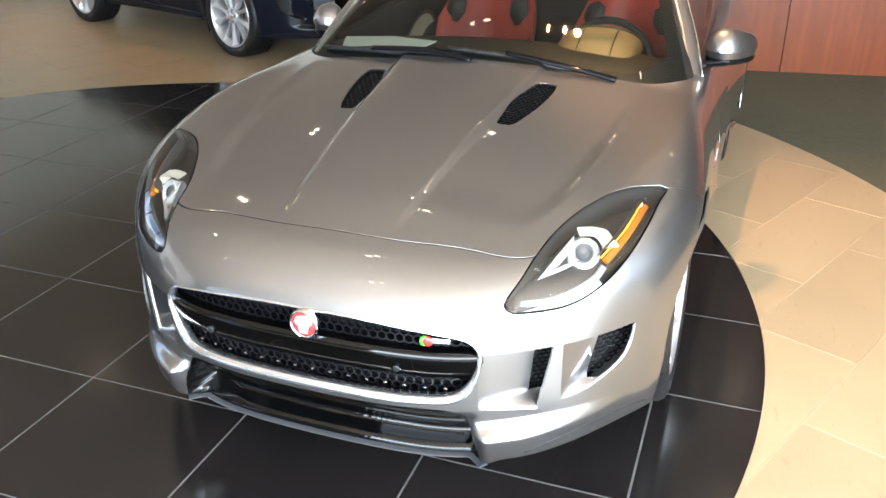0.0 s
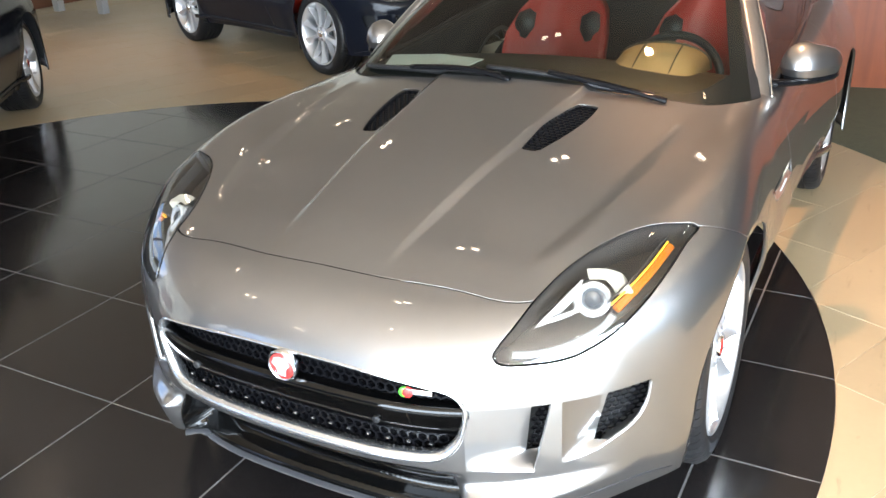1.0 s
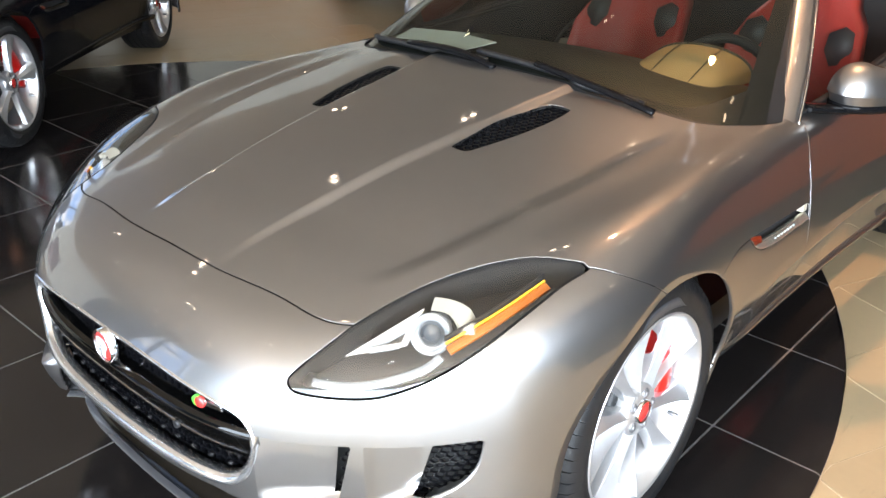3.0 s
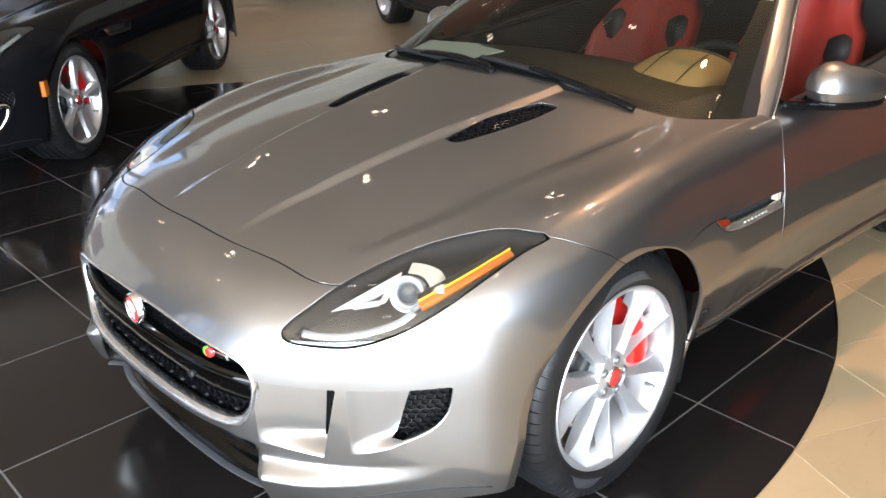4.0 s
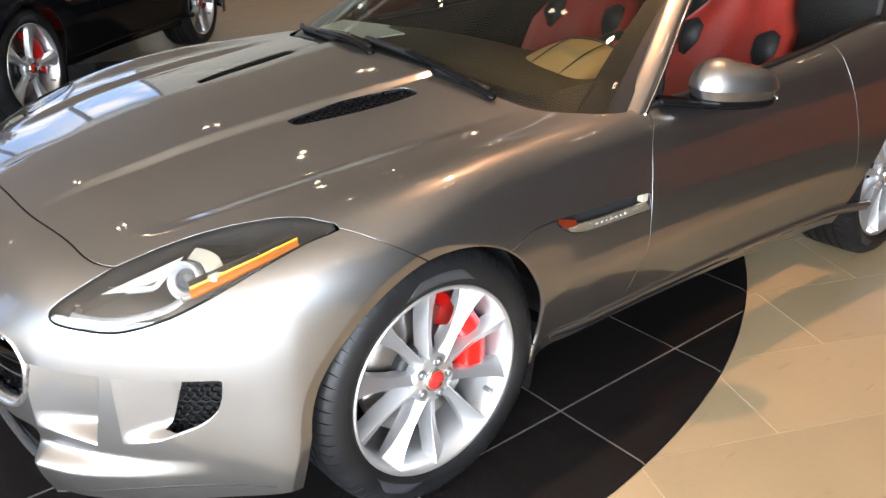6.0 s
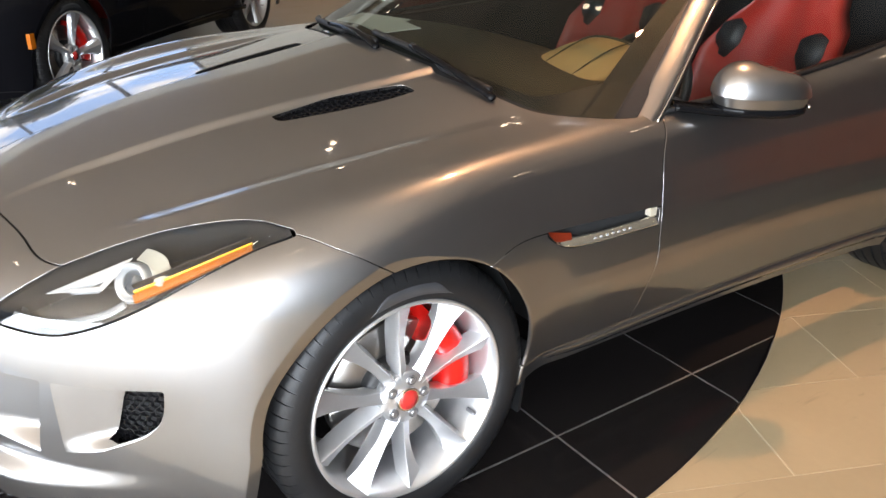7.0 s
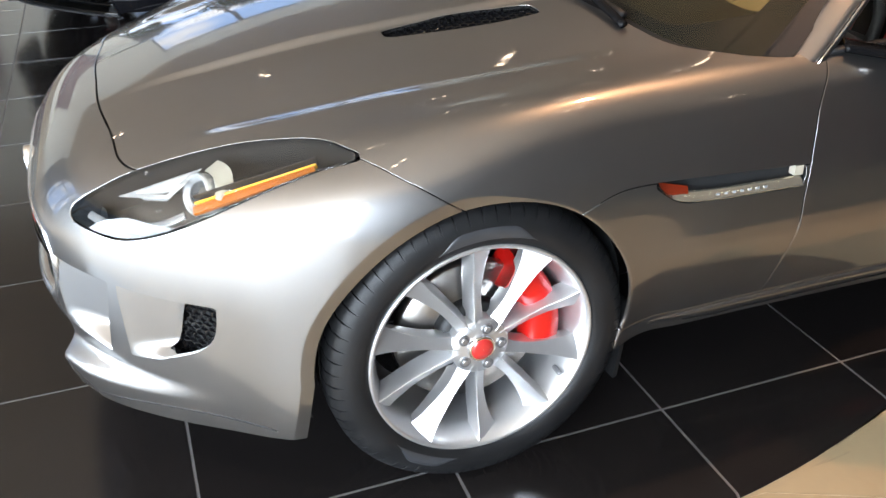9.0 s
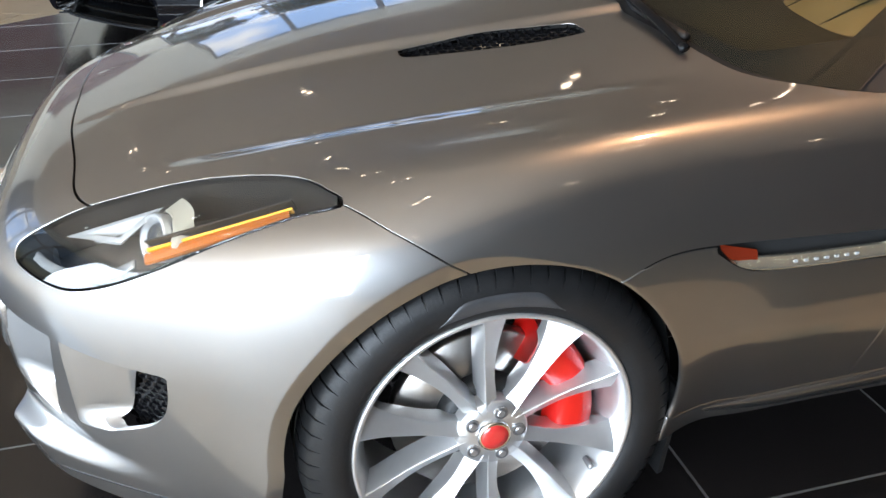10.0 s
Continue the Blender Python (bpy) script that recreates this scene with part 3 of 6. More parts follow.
def panel_edges(mesh, depth=0.012, shallow=0.012):
    """Turns a panel's rim inwards, so that panels have thickness and joints have depth."""
    v, n, f = mesh
    e = np.concatenate([f[:, [0, 1]], f[:, [1, 2]], f[:, [2, 0]]])
    key = np.sort(e, 1)
    _, first, count = np.unique(key, axis=0, return_index=True, return_counts=True)
    rim = e[first[count == 1]]
    if not len(rim):
        return v, n, [tuple(x) for x in f]
    away = np.zeros_like(v)
    for a, b in rim:
        t = v[b] - v[a]
        length = np.linalg.norm(t)
        if length < 1e-9:
            continue
        w = np.cross((n[a] + n[b]) / 2, t / length)
        away[a] += w * length
        away[b] += w * length
    ids = np.unique(rim)
    w = away[ids]
    inward = rim_normal(v[ids])
    order = {int(i): k for k, i in enumerate(ids)}
    pair = np.array([(order[int(a)], order[int(b)]) for a, b in rim])
    w = w / (np.linalg.norm(w, axis=1, keepdims=True) + 1e-9)
    for _ in range(3):
        more = w * 2
        np.add.at(more, pair[:, 0], w[pair[:, 1]])
        np.add.at(more, pair[:, 1], w[pair[:, 0]])
        w = more / (np.linalg.norm(more, axis=1, keepdims=True) + 1e-9)
    w = w - (w * inward).sum(1, keepdims=True) * inward
    w /= np.linalg.norm(w, axis=1, keepdims=True) + 1e-9
    base, m = len(v), len(ids)
    ring1 = v[ids] - 0.0004 * w - 0.0010 * inward
    open_edge = (np.abs(v[ids, 0]) > 0.5) & (np.minimum(np.hypot(v[ids, 1] - ARCH[0], v[ids, 2] - ARCH[1]), np.hypot(v[ids, 1] - ARCH[0] - WHEELBASE, v[ids, 2] - ARCH[1])) < ARCH_R + 0.03)
    open_edge |= v[ids, 2] < 0.52
    ring2 = ring1 - np.where(open_edge, depth, shallow)[:, None] * inward
    slant = (inward - 0.5 * w) / np.sqrt(1.25)
    vv = np.concatenate([v, ring1, ring2])
    nn = np.concatenate([n, slant, -w])
    at = {int(i): k for k, i in enumerate(ids)}
    faces = [tuple(x) for x in f]
    for a, b in rim:
        i, j = at[int(a)], at[int(b)]
        faces.append((int(b), int(a), base + i, base + j))
        faces.append((base + j, base + i, base + m + i, base + m + j))
    return vv, nn, faces


def pieces_of(mesh):
    """The unconnected pieces of a mesh, largest first."""
    v, n, f = mesh
    label = np.arange(len(v))
    while True:
        low = label[f].min(1)
        new_label = label.copy()
        for k in range(3):
            np.minimum.at(new_label, f[:, k], low)
        new_label = new_label[new_label]
        if (new_label == label).all():
            break
        label = new_label
    out = []
    for c in np.unique(label[f[:, 0]]):
        ff = f[label[f[:, 0]] == c]
        used, inv = np.unique(ff, return_inverse=True)
        out.append((v[used], n[used], inv.reshape(-1, 3)))
    return sorted(out, key=lambda q: -len(q[2]))


@functools.lru_cache(None)
def top_point(x, y):
    """The point of the skin over (x, y), and its normal."""
    lo, hi = 0.3, 1.4
    for _ in range(40):
        mid = (lo + hi) / 2
        if body(np.array([[x, y, mid]]))[0] < 0:
            lo = mid
        else:
            hi = mid
    p = np.array([x, y, lo])
    return p, body_normal(p[None])[0]


@functools.lru_cache(None)
def front_point(x, z):
    lo, hi = 0.0, -1.2
    for _ in range(40):
        mid = (lo + hi) / 2
        if body(np.array([[x, mid, z]]))[0] < 0:
            lo = mid
        else:
            hi = mid
    p = np.array([x, lo, z])
    return p, body_normal(p[None])[0]


@functools.lru_cache(None)
def side_point(y, z):
    lo, hi = 0.3, 1.3
    for _ in range(40):
        mid = (lo + hi) / 2
        if body(np.array([[mid, y, z]]))[0] < 0:
            lo = mid
        else:
            hi = mid
    p = np.array([lo, y, z])
    return p, body_normal(p[None])[0]


# outlines on the skin
LAMP_RIGHT, LAMP_UP = np.array([0.86, 0.51, 0.0]), np.array([-0.367, 0.619, 0.694])
LAMP_RIGHT, LAMP_UP = LAMP_RIGHT / np.linalg.norm(LAMP_RIGHT), LAMP_UP / np.linalg.norm(LAMP_UP)
lamp_marks = np.array([(0.492, -0.740, 0.630), (0.518, -0.736, 0.613), (0.600, -0.684, 0.612), (0.655, -0.635, 0.622), (0.708, -0.566, 0.652), (0.748, -0.478, 0.694),
                       (0.774, -0.375, 0.737), (0.786, -0.290, 0.764), (0.796, -0.214, 0.778), (0.750, -0.237, 0.787), (0.700, -0.262, 0.785), (0.650, -0.312, 0.777),
                       (0.596, -0.400, 0.760), (0.556, -0.500, 0.738), (0.532, -0.597, 0.711), (0.514, -0.672, 0.677), (0.496, -0.720, 0.648)])
lamp_outline = smooth_line(view(lamp_marks, LAMP_RIGHT, LAMP_UP), 8, True)
grille_marks = [(0, 0.588), (0.13, 0.587), (0.25, 0.581), (0.36, 0.571), (0.425, 0.556), (0.452, 0.520), (0.452, 0.480), (0.436, 0.420), (0.395, 0.380), (0.31, 0.370), (0.16, 0.365), (0, 0.363)]
grille_outline = smooth_line(grille_marks + [(-x, z) for x, z in grille_marks[-2:0:-1]], 6, True)
valance_marks = [(0, 0.352), (0.18, 0.353), (0.31, 0.356), (0.372, 0.352), (0.408, 0.328), (0.428, 0.280), (0.448, 0.210), (0.450, 0.165), (0.40, 0.130), (0.16, 0.125), (0, 0.125)]
valance_outline = smooth_line(valance_marks + [(-x, z) for x, z in valance_marks[-2:0:-1]], 6, True)
# the bumper's two side scoops: left edge, right edge, floor on the left and on the right, depth, where the hole begins, its floor
SCOOPS = [(0.447, slot_end, 0.352, 0.334, 0.050, spline((0.36, 0.554), (0.45, 0.564), (0.52, 0.572)), 0.366), (0.630, duct_end, 0.350, 0.366, 0.046, spline((0.38, 0.676), (0.45, 0.694), (0.52, 0.714)), 0.380)]
SCOOP_TOP = 0.517


def scoop_edge(k, grow=0.0):
    x0, right, za, zb, depth, hole, zh = SCOOPS[k]
    zs = np.linspace(zb, SCOOP_TOP, 24)
    edge = [(float(right(z)), z) for z in zs]
    edge += [(x, SCOOP_TOP) for x in np.linspace(edge[-1][0], x0, 16)[1:-1]]
    edge += [(x0, z) for z in np.linspace(SCOOP_TOP, za, 10)[:-1]]
    edge += [(x, z) for x, z in zip(np.linspace(x0, edge[0][0], 16), za + (zb - za) * np.linspace(0, 1, 16) ** 1.5)][:-1]
    return np.array(edge)


slot_outline, duct_outline = scoop_edge(0), scoop_edge(1)


@functools.lru_cache(None)
def scoop_mesh(k):
    """The face that sinks from the left edge towards the right, with a ramp for its floor and a hole before its end."""
    x0, right, za, zb, depth, hole, zh = SCOOPS[k]
    us, ws = np.linspace(0, 1, 33), np.linspace(0, 1, 29)
    u, w = (g.ravel() for g in np.meshgrid(us, ws))
    top = SCOOP_TOP + 0.004
    end = right(zb + (top - zb) * w) + 0.004
    start = np.minimum(hole(zb + (top - zb) * w), end - 0.004)
    x = np.where(u <= 0.625, x0 - 0.002 + u / 0.625 * (start - x0 + 0.002), start + (u - 0.625) / 0.375 * (end - start))
    low = za + (zb - za) * np.clip((x - x0) / (right(zb) - x0), 0, 1.2) ** 1.5 - 0.003
    z = np.where(w <= 10 / 28, low + w * 2.8 * (zh - low), zh + (w - 10 / 28) / (18 / 28) * (top - zh))
    d = depth * np.clip((x - x0) / (hole(0.45) - x0), 0, 1) ** 0.8 * step((z - low) / 0.036, 0, 1) + 0.0008
    near, far = np.zeros(len(x)), np.full(len(x), -1.2)
    for _ in range(34):
        mid = (near + far) / 2
        inside = body(np.stack([x, mid, z], -1)) < 0
        near, far = np.where(inside, mid, near), np.where(inside, far, mid)
    verts = np.stack([x - 0.25 * d, near + d, z], -1)
    keep = (u > 0.6249) & (w > 10 / 28 - 1e-6)
    faces = [q for q in grid_faces(29, 33) if not all(keep[i] for i in q)]
    return verts, faces


scoop_outline = smooth_line([(0.244, -0.006), (0.243, 0.06), (0.246, 0.16), (0.262, 0.26), (0.281, 0.335), (0.296, 0.350), (0.340, 0.353), (0.353, 0.338), (0.352, 0.25), (0.334, 0.13), (0.306, 0.02), (0.290, -0.012), (0.254, -0.015)], 6, True)
side_vent_outline = smooth_line([(0.352, 0.676), (0.380, 0.645), (0.420, 0.624), (0.470, 0.619), (0.60, 0.614), (0.705, 0.611), (0.728, 0.628), (0.728, 0.652), (0.700, 0.660), (0.56, 0.664), (0.44, 0.670)], 6, True)
hood_front = spline((0, -0.664), (0.2, -0.660), (0.38, -0.640), (0.528, -0.605), (0.65, -0.45), (0.793, -0.226), (0.853, -0.163), (0.899, -0.062), (0.931, 0.025))
hood_side = spline((0.60, 0.07), (0.696, -0.063), (0.721, -0.098), (0.749, -0.143), (0.770, -0.185), (0.85, -0.34))
cowl_at = spline((0, 0.455), (0.35, 0.467), (0.555, 0.500), (0.68, 0.555), (0.745, 0.640), (0.775, 0.740), (0.785, 0.82))
door_front = spline((0.15, 0.722), (0.3, 0.724), (0.5, 0.728), (0.6, 0.732), (0.70, 0.747), (0.777, 0.766), (0.85, 0.810), (0.9, 0.84))
fender_cut = spline((0.0, 0.60), (0.194, 0.645), (0.25, 0.667), (0.355, 0.675), (0.5, 0.668), (0.75, 0.655))
belt_at = spline((0.6, 0.765), (0.8, 0.772), (1.4, 0.765), (2.0, 0.74), (2.6, 0.66), (3.0, 0.5), (3.2, 0.3))


def refined(mesh, where):
    """Splits the triangles where where(centre) says so in four, and lays the new points on the skin."""
    v, n, f = mesh
    mask = where(v[f].mean(1))
    key = lambda e: e[:, 0] * (len(v) + 1) + e[:, 1]
    edge = [np.sort(f[:, [a, b]], 1) for a, b in ((0, 1), (1, 2), (2, 0))]
    chosen = np.unique(np.concatenate([e[mask] for e in edge]), axis=0)
    p = (v[chosen[:, 0]] + v[chosen[:, 1]]) / 2
    for _ in range(6):
        g = np.stack([body(p + 1e-4 * d) - body(p - 1e-4 * d) for d in np.eye(3)], -1) / 2e-4
        p = p - g * np.clip(body(p)[:, None] / ((g * g).sum(1, keepdims=True) + 1e-9), -0.01, 0.01)
    codes = key(chosen)
    at = [np.searchsorted(codes, key(e)) for e in edge]
    hit = [codes[np.minimum(a, len(codes) - 1)] == key(e) for a, e in zip(at, edge)]
    mid = [np.where(h, len(v) + a, -1) for a, h in zip(at, hit)]
    out = []
    for (a, b, c), ab, bc, ca in zip(f, *mid):
        k = int(ab >= 0) + int(bc >= 0) + int(ca >= 0)
        if k == 0:
            out.append((a, b, c))
        elif k == 3:
            out += [(a, ab, ca), (ab, b, bc), (ca, bc, c), (ab, bc, ca)]
        else:
            while not (ab >= 0 and (k == 1 or bc >= 0)):
                a, b, c, ab, bc, ca = b, c, a, bc, ca, ab
            out += [(a, ab, c), (ab, b, c)] if k == 1 else [(a, ab, bc), (a, bc, c), (ab, b, bc)]
    v = np.concatenate([v, p])
    return v, np.concatenate([n, body_normal(p)]), np.array(out)


def coupe_panels():
    """The skin cut into panels: a list of (kind, mesh)."""
    mesh = skin_mesh()
    mesh = refined(mesh, lambda c: (np.abs(c[:, 0]) > 0.41) & (np.abs(c[:, 0]) < 0.82) & (c[:, 1] < -0.40) & (c[:, 2] > 0.24) & (c[:, 2] < 0.545))
    for reach in (0.058, 0.050):
        mesh = refined(mesh, lambda c: (np.abs(c[:, 0]) > 0.5) & (np.abs(c[:, 1]) < 0.6) & (c[:, 2] < 0.78) & (np.abs(arch_gap(c[:, 1], c[:, 2], ARCH[0]) - 0.012) < reach))
    mesh = refined(mesh, lambda c: (np.abs(c[:, 0]) > 0.5) & (c[:, 1] < 0.10) & (c[:, 1] > -0.5) & (c[:, 2] < 0.75) & (np.abs(arch_gap(c[:, 1], c[:, 2], ARCH[0]) - 0.028) < 0.014))
    done = []

    def cut(g, kind=None, gap=0.0):
        nonlocal mesh
        dist = g(mesh[0], mesh[1])
        inner, mesh = split(mesh, dist + gap)[0], split(mesh, dist - gap)[1]
        if kind:
            done.append((kind, inner))
    # underside and cabin opening go
    cut(lambda v, n: v[:, 2] - (0.158 + 0.048 * step(np.abs(v[:, 0]), 0.40, 0.52) * step(-v[:, 1], 0.2, 0.3) + step(v[:, 1], 0.0, 0.2) * (0.100 - 0.025 * np.clip(v[:, 1] - 0.4, 0, 2))))
    cut(lambda v, n: np.where(v[:, 2] > 0.6, np.maximum(cowl_at(np.abs(v[:, 0])) - v[:, 1], np.where(v[:, 1] > 0.75, np.abs(v[:, 0]) - belt_at(v[:, 1]), -1)), 1.0))
    for y in (ARCH[0], ARCH[0] + WHEELBASE):
        cut(lambda v, n: np.where(np.abs(v[:, 0]) > 0.5, arch_gap(v[:, 1], v[:, 2], y), 1.0))
    for s in (1, -1):
        flip = np.array([s, 1, 1])
        cut(lambda v, n: np.where((v[:, 0] * s > 0.3) & (v[:, 1] < 0), inside_of(view(v * flip, LAMP_RIGHT, LAMP_UP), lamp_outline), 1.0), "lens", 0.0025)
        cut(lambda v, n: np.where((v[:, 1] < -0.3) & (n[:, 1] < 0.3), inside_of(view(v * flip, (1, 0, 0), (0, 0, 1)), duct_outline), 1.0))
        cut(lambda v, n: np.where((v[:, 1] < -0.3) & (n[:, 1] < 0.3), inside_of(view(v * flip, (1, 0, 0), (0, 0, 1)), slot_outline), 1.0))
        cut(lambda v, n: np.where(n[:, 2] > 0.5, inside_of(view(v * flip, (1, 0, 0), (0, 1, 0)), scoop_outline), 1.0))
        cut(lambda v, n: np.where(v[:, 0] * s > 0.5, inside_of(view(v, (0, 1, 0), (0, 0, 1)), side_vent_outline), 1.0))
    cut(lambda v, n: np.where(v[:, 1] < -0.4, inside_of(view(v, (1, 0, 0), (0, 0, 1)), grille_outline), 1.0))
    cut(lambda v, n: np.where(v[:, 1] < -0.4, inside_of(view(v, (1, 0, 0), (0, 0, 1)), valance_outline), 1.0), "valance")
    lean = lambda f, t: np.sqrt(1 + ((f(t + 0.004) - f(t - 0.004)) / 0.008) ** 2)

    def hood_joint(v, n):
        x = np.abs(v[:, 0])
        ahead, beside = (v[:, 1] - hood_front(x)) / lean(hood_front, x), (v[:, 1] - hood_side(v[:, 2])) / 1.8
        w = step(x, 0.832, 0.848)
        return np.where(v[:, 1] < 0.2, (ahead * (1 - w) + beside * w) * (1 + 0.6 * step(x, 0.6, 0.8)), 1.0)
    cut(hood_joint, "front_bumper", 0.0027)
    cut(lambda v, n: np.where((v[:, 1] > 0.2) & (v[:, 1] < 2.3) & (np.abs(v[:, 0]) > 0.6), v[:, 2] - 0.312, 1.0), "sill", 0.0022)
    cut(lambda v, n: np.where(np.abs(v[:, 0]) > 0.6, v[:, 1] - door_front(v[:, 2]), v[:, 1] - 0.8), "front", 0.0028)
    front = done.pop()[1]
    over = np.where(front[0][:, 1] > 0.1, front[0][:, 2] - fender_cut(front[0][:, 1]), front[0][:, 2] - 0.55)
    below, hood = split(front, over + 0.0022)[0], split(front, over - 0.0022)[1]
    done += [("hood", hood), ("fender", below)]
    cut(lambda v, n: v[:, 1] - 1.86 + 0.12 * (v[:, 2] - 0.6), "door", 0.0025)
    done.append(("rear_quarter", mesh))
    out = []
    for kind, m in done:
        for piece in pieces_of(m):
            if len(piece[2]) > 60:
                out.append((kind, piece))
    return out


PANELS = coupe_panels()


def honeycomb(place, u0, u1, v0, v1, cell, keep, bar=0.22, depth=0.010):
    """Rings of six bars in a plane (u, v), carried to where place(u, v, depth) says; keep(u, v) tells which cells stay."""
    verts, faces = [], []
    dx, dy = cell * np.sqrt(3), cell * 1.5
    for r in range(int((v1 - v0) / dy) + 2):
        for c in range(int((u1 - u0) / dx) + 2):
            u, v = u0 + (c + 0.5 * (r % 2)) * dx, v0 + r * dy
            if not keep(u, v):
                continue
            base = len(verts)
            for rad, d in ((cell, 0.0), (cell * (1 - bar), 0.0), (cell * (1 - bar), depth), (cell, depth)):
                for k in range(6):
                    t = np.pi / 6 + k * np.pi / 3
                    verts.append(place(u + rad * np.cos(t), v + rad * np.sin(t), d))
            for ring in range(3):
                for k in range(6):
                    k2 = (k + 1) % 6
                    faces.append((base + ring * 6 + k, base + ring * 6 + k2, base + ring * 6 + 6 + k2, base + ring * 6 + 6 + k))
    return verts, faces


def keep_inside(outline, slack):
    def keep(u, v):
        return inside_of(np.array([[u, v]]), outline)[0] < slack
    return keep


def mirrored(verts, faces):
    v = np.array(verts, float)
    v[:, 0] *= -1
    return v, [tuple(f)[::-1] for f in faces]


def both(name, verts, faces, mat, parent, label="", sides=(1, -1), smooth=True):
    """A part on the left side and its mirror image on the right."""
    made = []
    for s in sides:
        v, f = (np.array(verts, float), faces) if s > 0 else mirrored(verts, faces)
        made.append(solid(name, v, f, mat, parent, label, smooth=smooth))
    return made


# ---- wheels ----
def tyre_mesh(R=0.3375, rim=0.247, width=0.245):
    """A turned tyre, with rain grooves round it and cuts across its shoulders."""
    h = width / 2
    profile = [(-h + 0.015, rim - 0.004), (-h - 0.004, rim + 0.010), (-h - 0.008, rim + 0.045), (-h + 0.004, R - 0.016), (-h + 0.022, R - 0.003)]
    for c in (-0.062, -0.022, 0.022, 0.062):
        profile += [(c - 0.006, R), (c - 0.005, R - 0.007), (c + 0.005, R - 0.007), (c + 0.006, R)]
    profile += [(h - 0.022, R - 0.003), (h - 0.004, R - 0.016), (h + 0.004, R - 0.034), (h + 0.0075, rim + 0.044), (h + 0.0085, rim + 0.028), (h + 0.004, rim + 0.012), (h - 0.004, rim + 0.002), (h - 0.016, rim - 0.006)]
    pitches = 68
    a = ((np.arange(pitches)[:, None] + np.array([0.0, 0.45, 0.875, 0.885, 0.985, 0.995])) * 2 * np.pi / pitches).ravel()
    sides = len(a)
    verts = []
    for u, r in profile:
        for i, t in enumerate(a):
            dip = 0.0055 if (i % 6 in (3, 4) and abs(u) > 0.066 and r > R - 0.02) else 0.0
            slant = 0.030 * (abs(u) - 0.06) / 0.06 if abs(u) > 0.06 else 0.0
            verts.append((u, (r - dip) * np.cos(t + slant), (r - dip) * np.sin(t + slant)))
    return np.array(verts), [f[::-1] for f in grid_faces(len(profile), sides, True)]


def spoke_mesh(angle, wide, dish, R=0.2455):
    """One straight spoke from hub to rim, flat on its face with sloping flanks."""
    verts = []
    rows = 14
    for i in range(rows):
        s = i / (rows - 1)
        r = 0.056 + s * (R - 0.056)
        half = 0.0125 + wide * s ** 1.3 + 0.014 * max(s - 0.80, 0.0) ** 2 / 0.04
        x = -0.022 * (1 - s) ** 1.2 * dish - 0.003 * s - 0.012 * np.sin(np.pi * s) * dish
        thick, ridge = 0.034 - 0.012 * s, 0.0055 * (1 - 0.5 * s)
        for b, d in ((-1.25, -thick), (-1.02, -0.008), (-0.92, -0.004), (0.10, ridge * 0.8), (0.22, ridge), (0.34, ridge * 0.75), (0.94, -0.005), (1.02, -0.009), (1.25, -thick)):
            verts.append((x + d, r * np.cos(angle) - b * half * np.sin(angle), r * np.sin(angle) + b * half * np.cos(angle)))
    return np.array(verts), grid_faces(rows, 9)


ridge_turn = spline((0.0, 30), (0.25, 24.5), (0.55, 22.5), (0.8, 21.5), (1.0, 22.0))
valley_turn = spline((0.0, 3.0), (0.25, 12.5), (0.55, 13.2), (0.8, 11.0), (1.0, 8.0))


def paired_spoke(centre, hand, R=0.2450):
    """One of a pair of spokes: a sharp ridge on its outer side and a broad face that falls towards its twin."""
    verts = []
    rows = 18
    for i in range(rows):
        s = i / (rows - 1)
        r = 0.046 + s * (R - 0.046)
        top = -0.020 + 0.018 * s ** 0.8 - 0.010 * np.sin(np.pi * s)
        a0, a1 = (centre + hand * np.radians(float(turn(s))) for turn in (ridge_turn, valley_turn))
        width = r * abs(a0 - a1)
        fall = min(0.62 * width, 0.030)
        spread = 0.006 / r * hand
        for a, x in ((a0 + 1.6 * spread, top - 0.046), (a0 + 0.55 * spread, top - 0.008), (a0 + 0.25 * spread, top - 0.0015), (a0, top), (a0 - 0.25 * spread, top - 0.0010),
                     ((a0 + a1) / 2, top - 0.5 * fall), (a1, top - fall), (a1 - 0.15 * spread, top - fall - 0.004), (a1 + 0.1 * spread, top - 0.050)):
            verts.append((x, r * np.cos(a), r * np.sin(a)))
    faces = grid_faces(rows, 9)
    return np.array(verts), faces if hand < 0 else [q[::-1] for q in faces]


HUB_Z, WHEEL_TURN, CAMBER = 0.3315, radians(74), 1.3


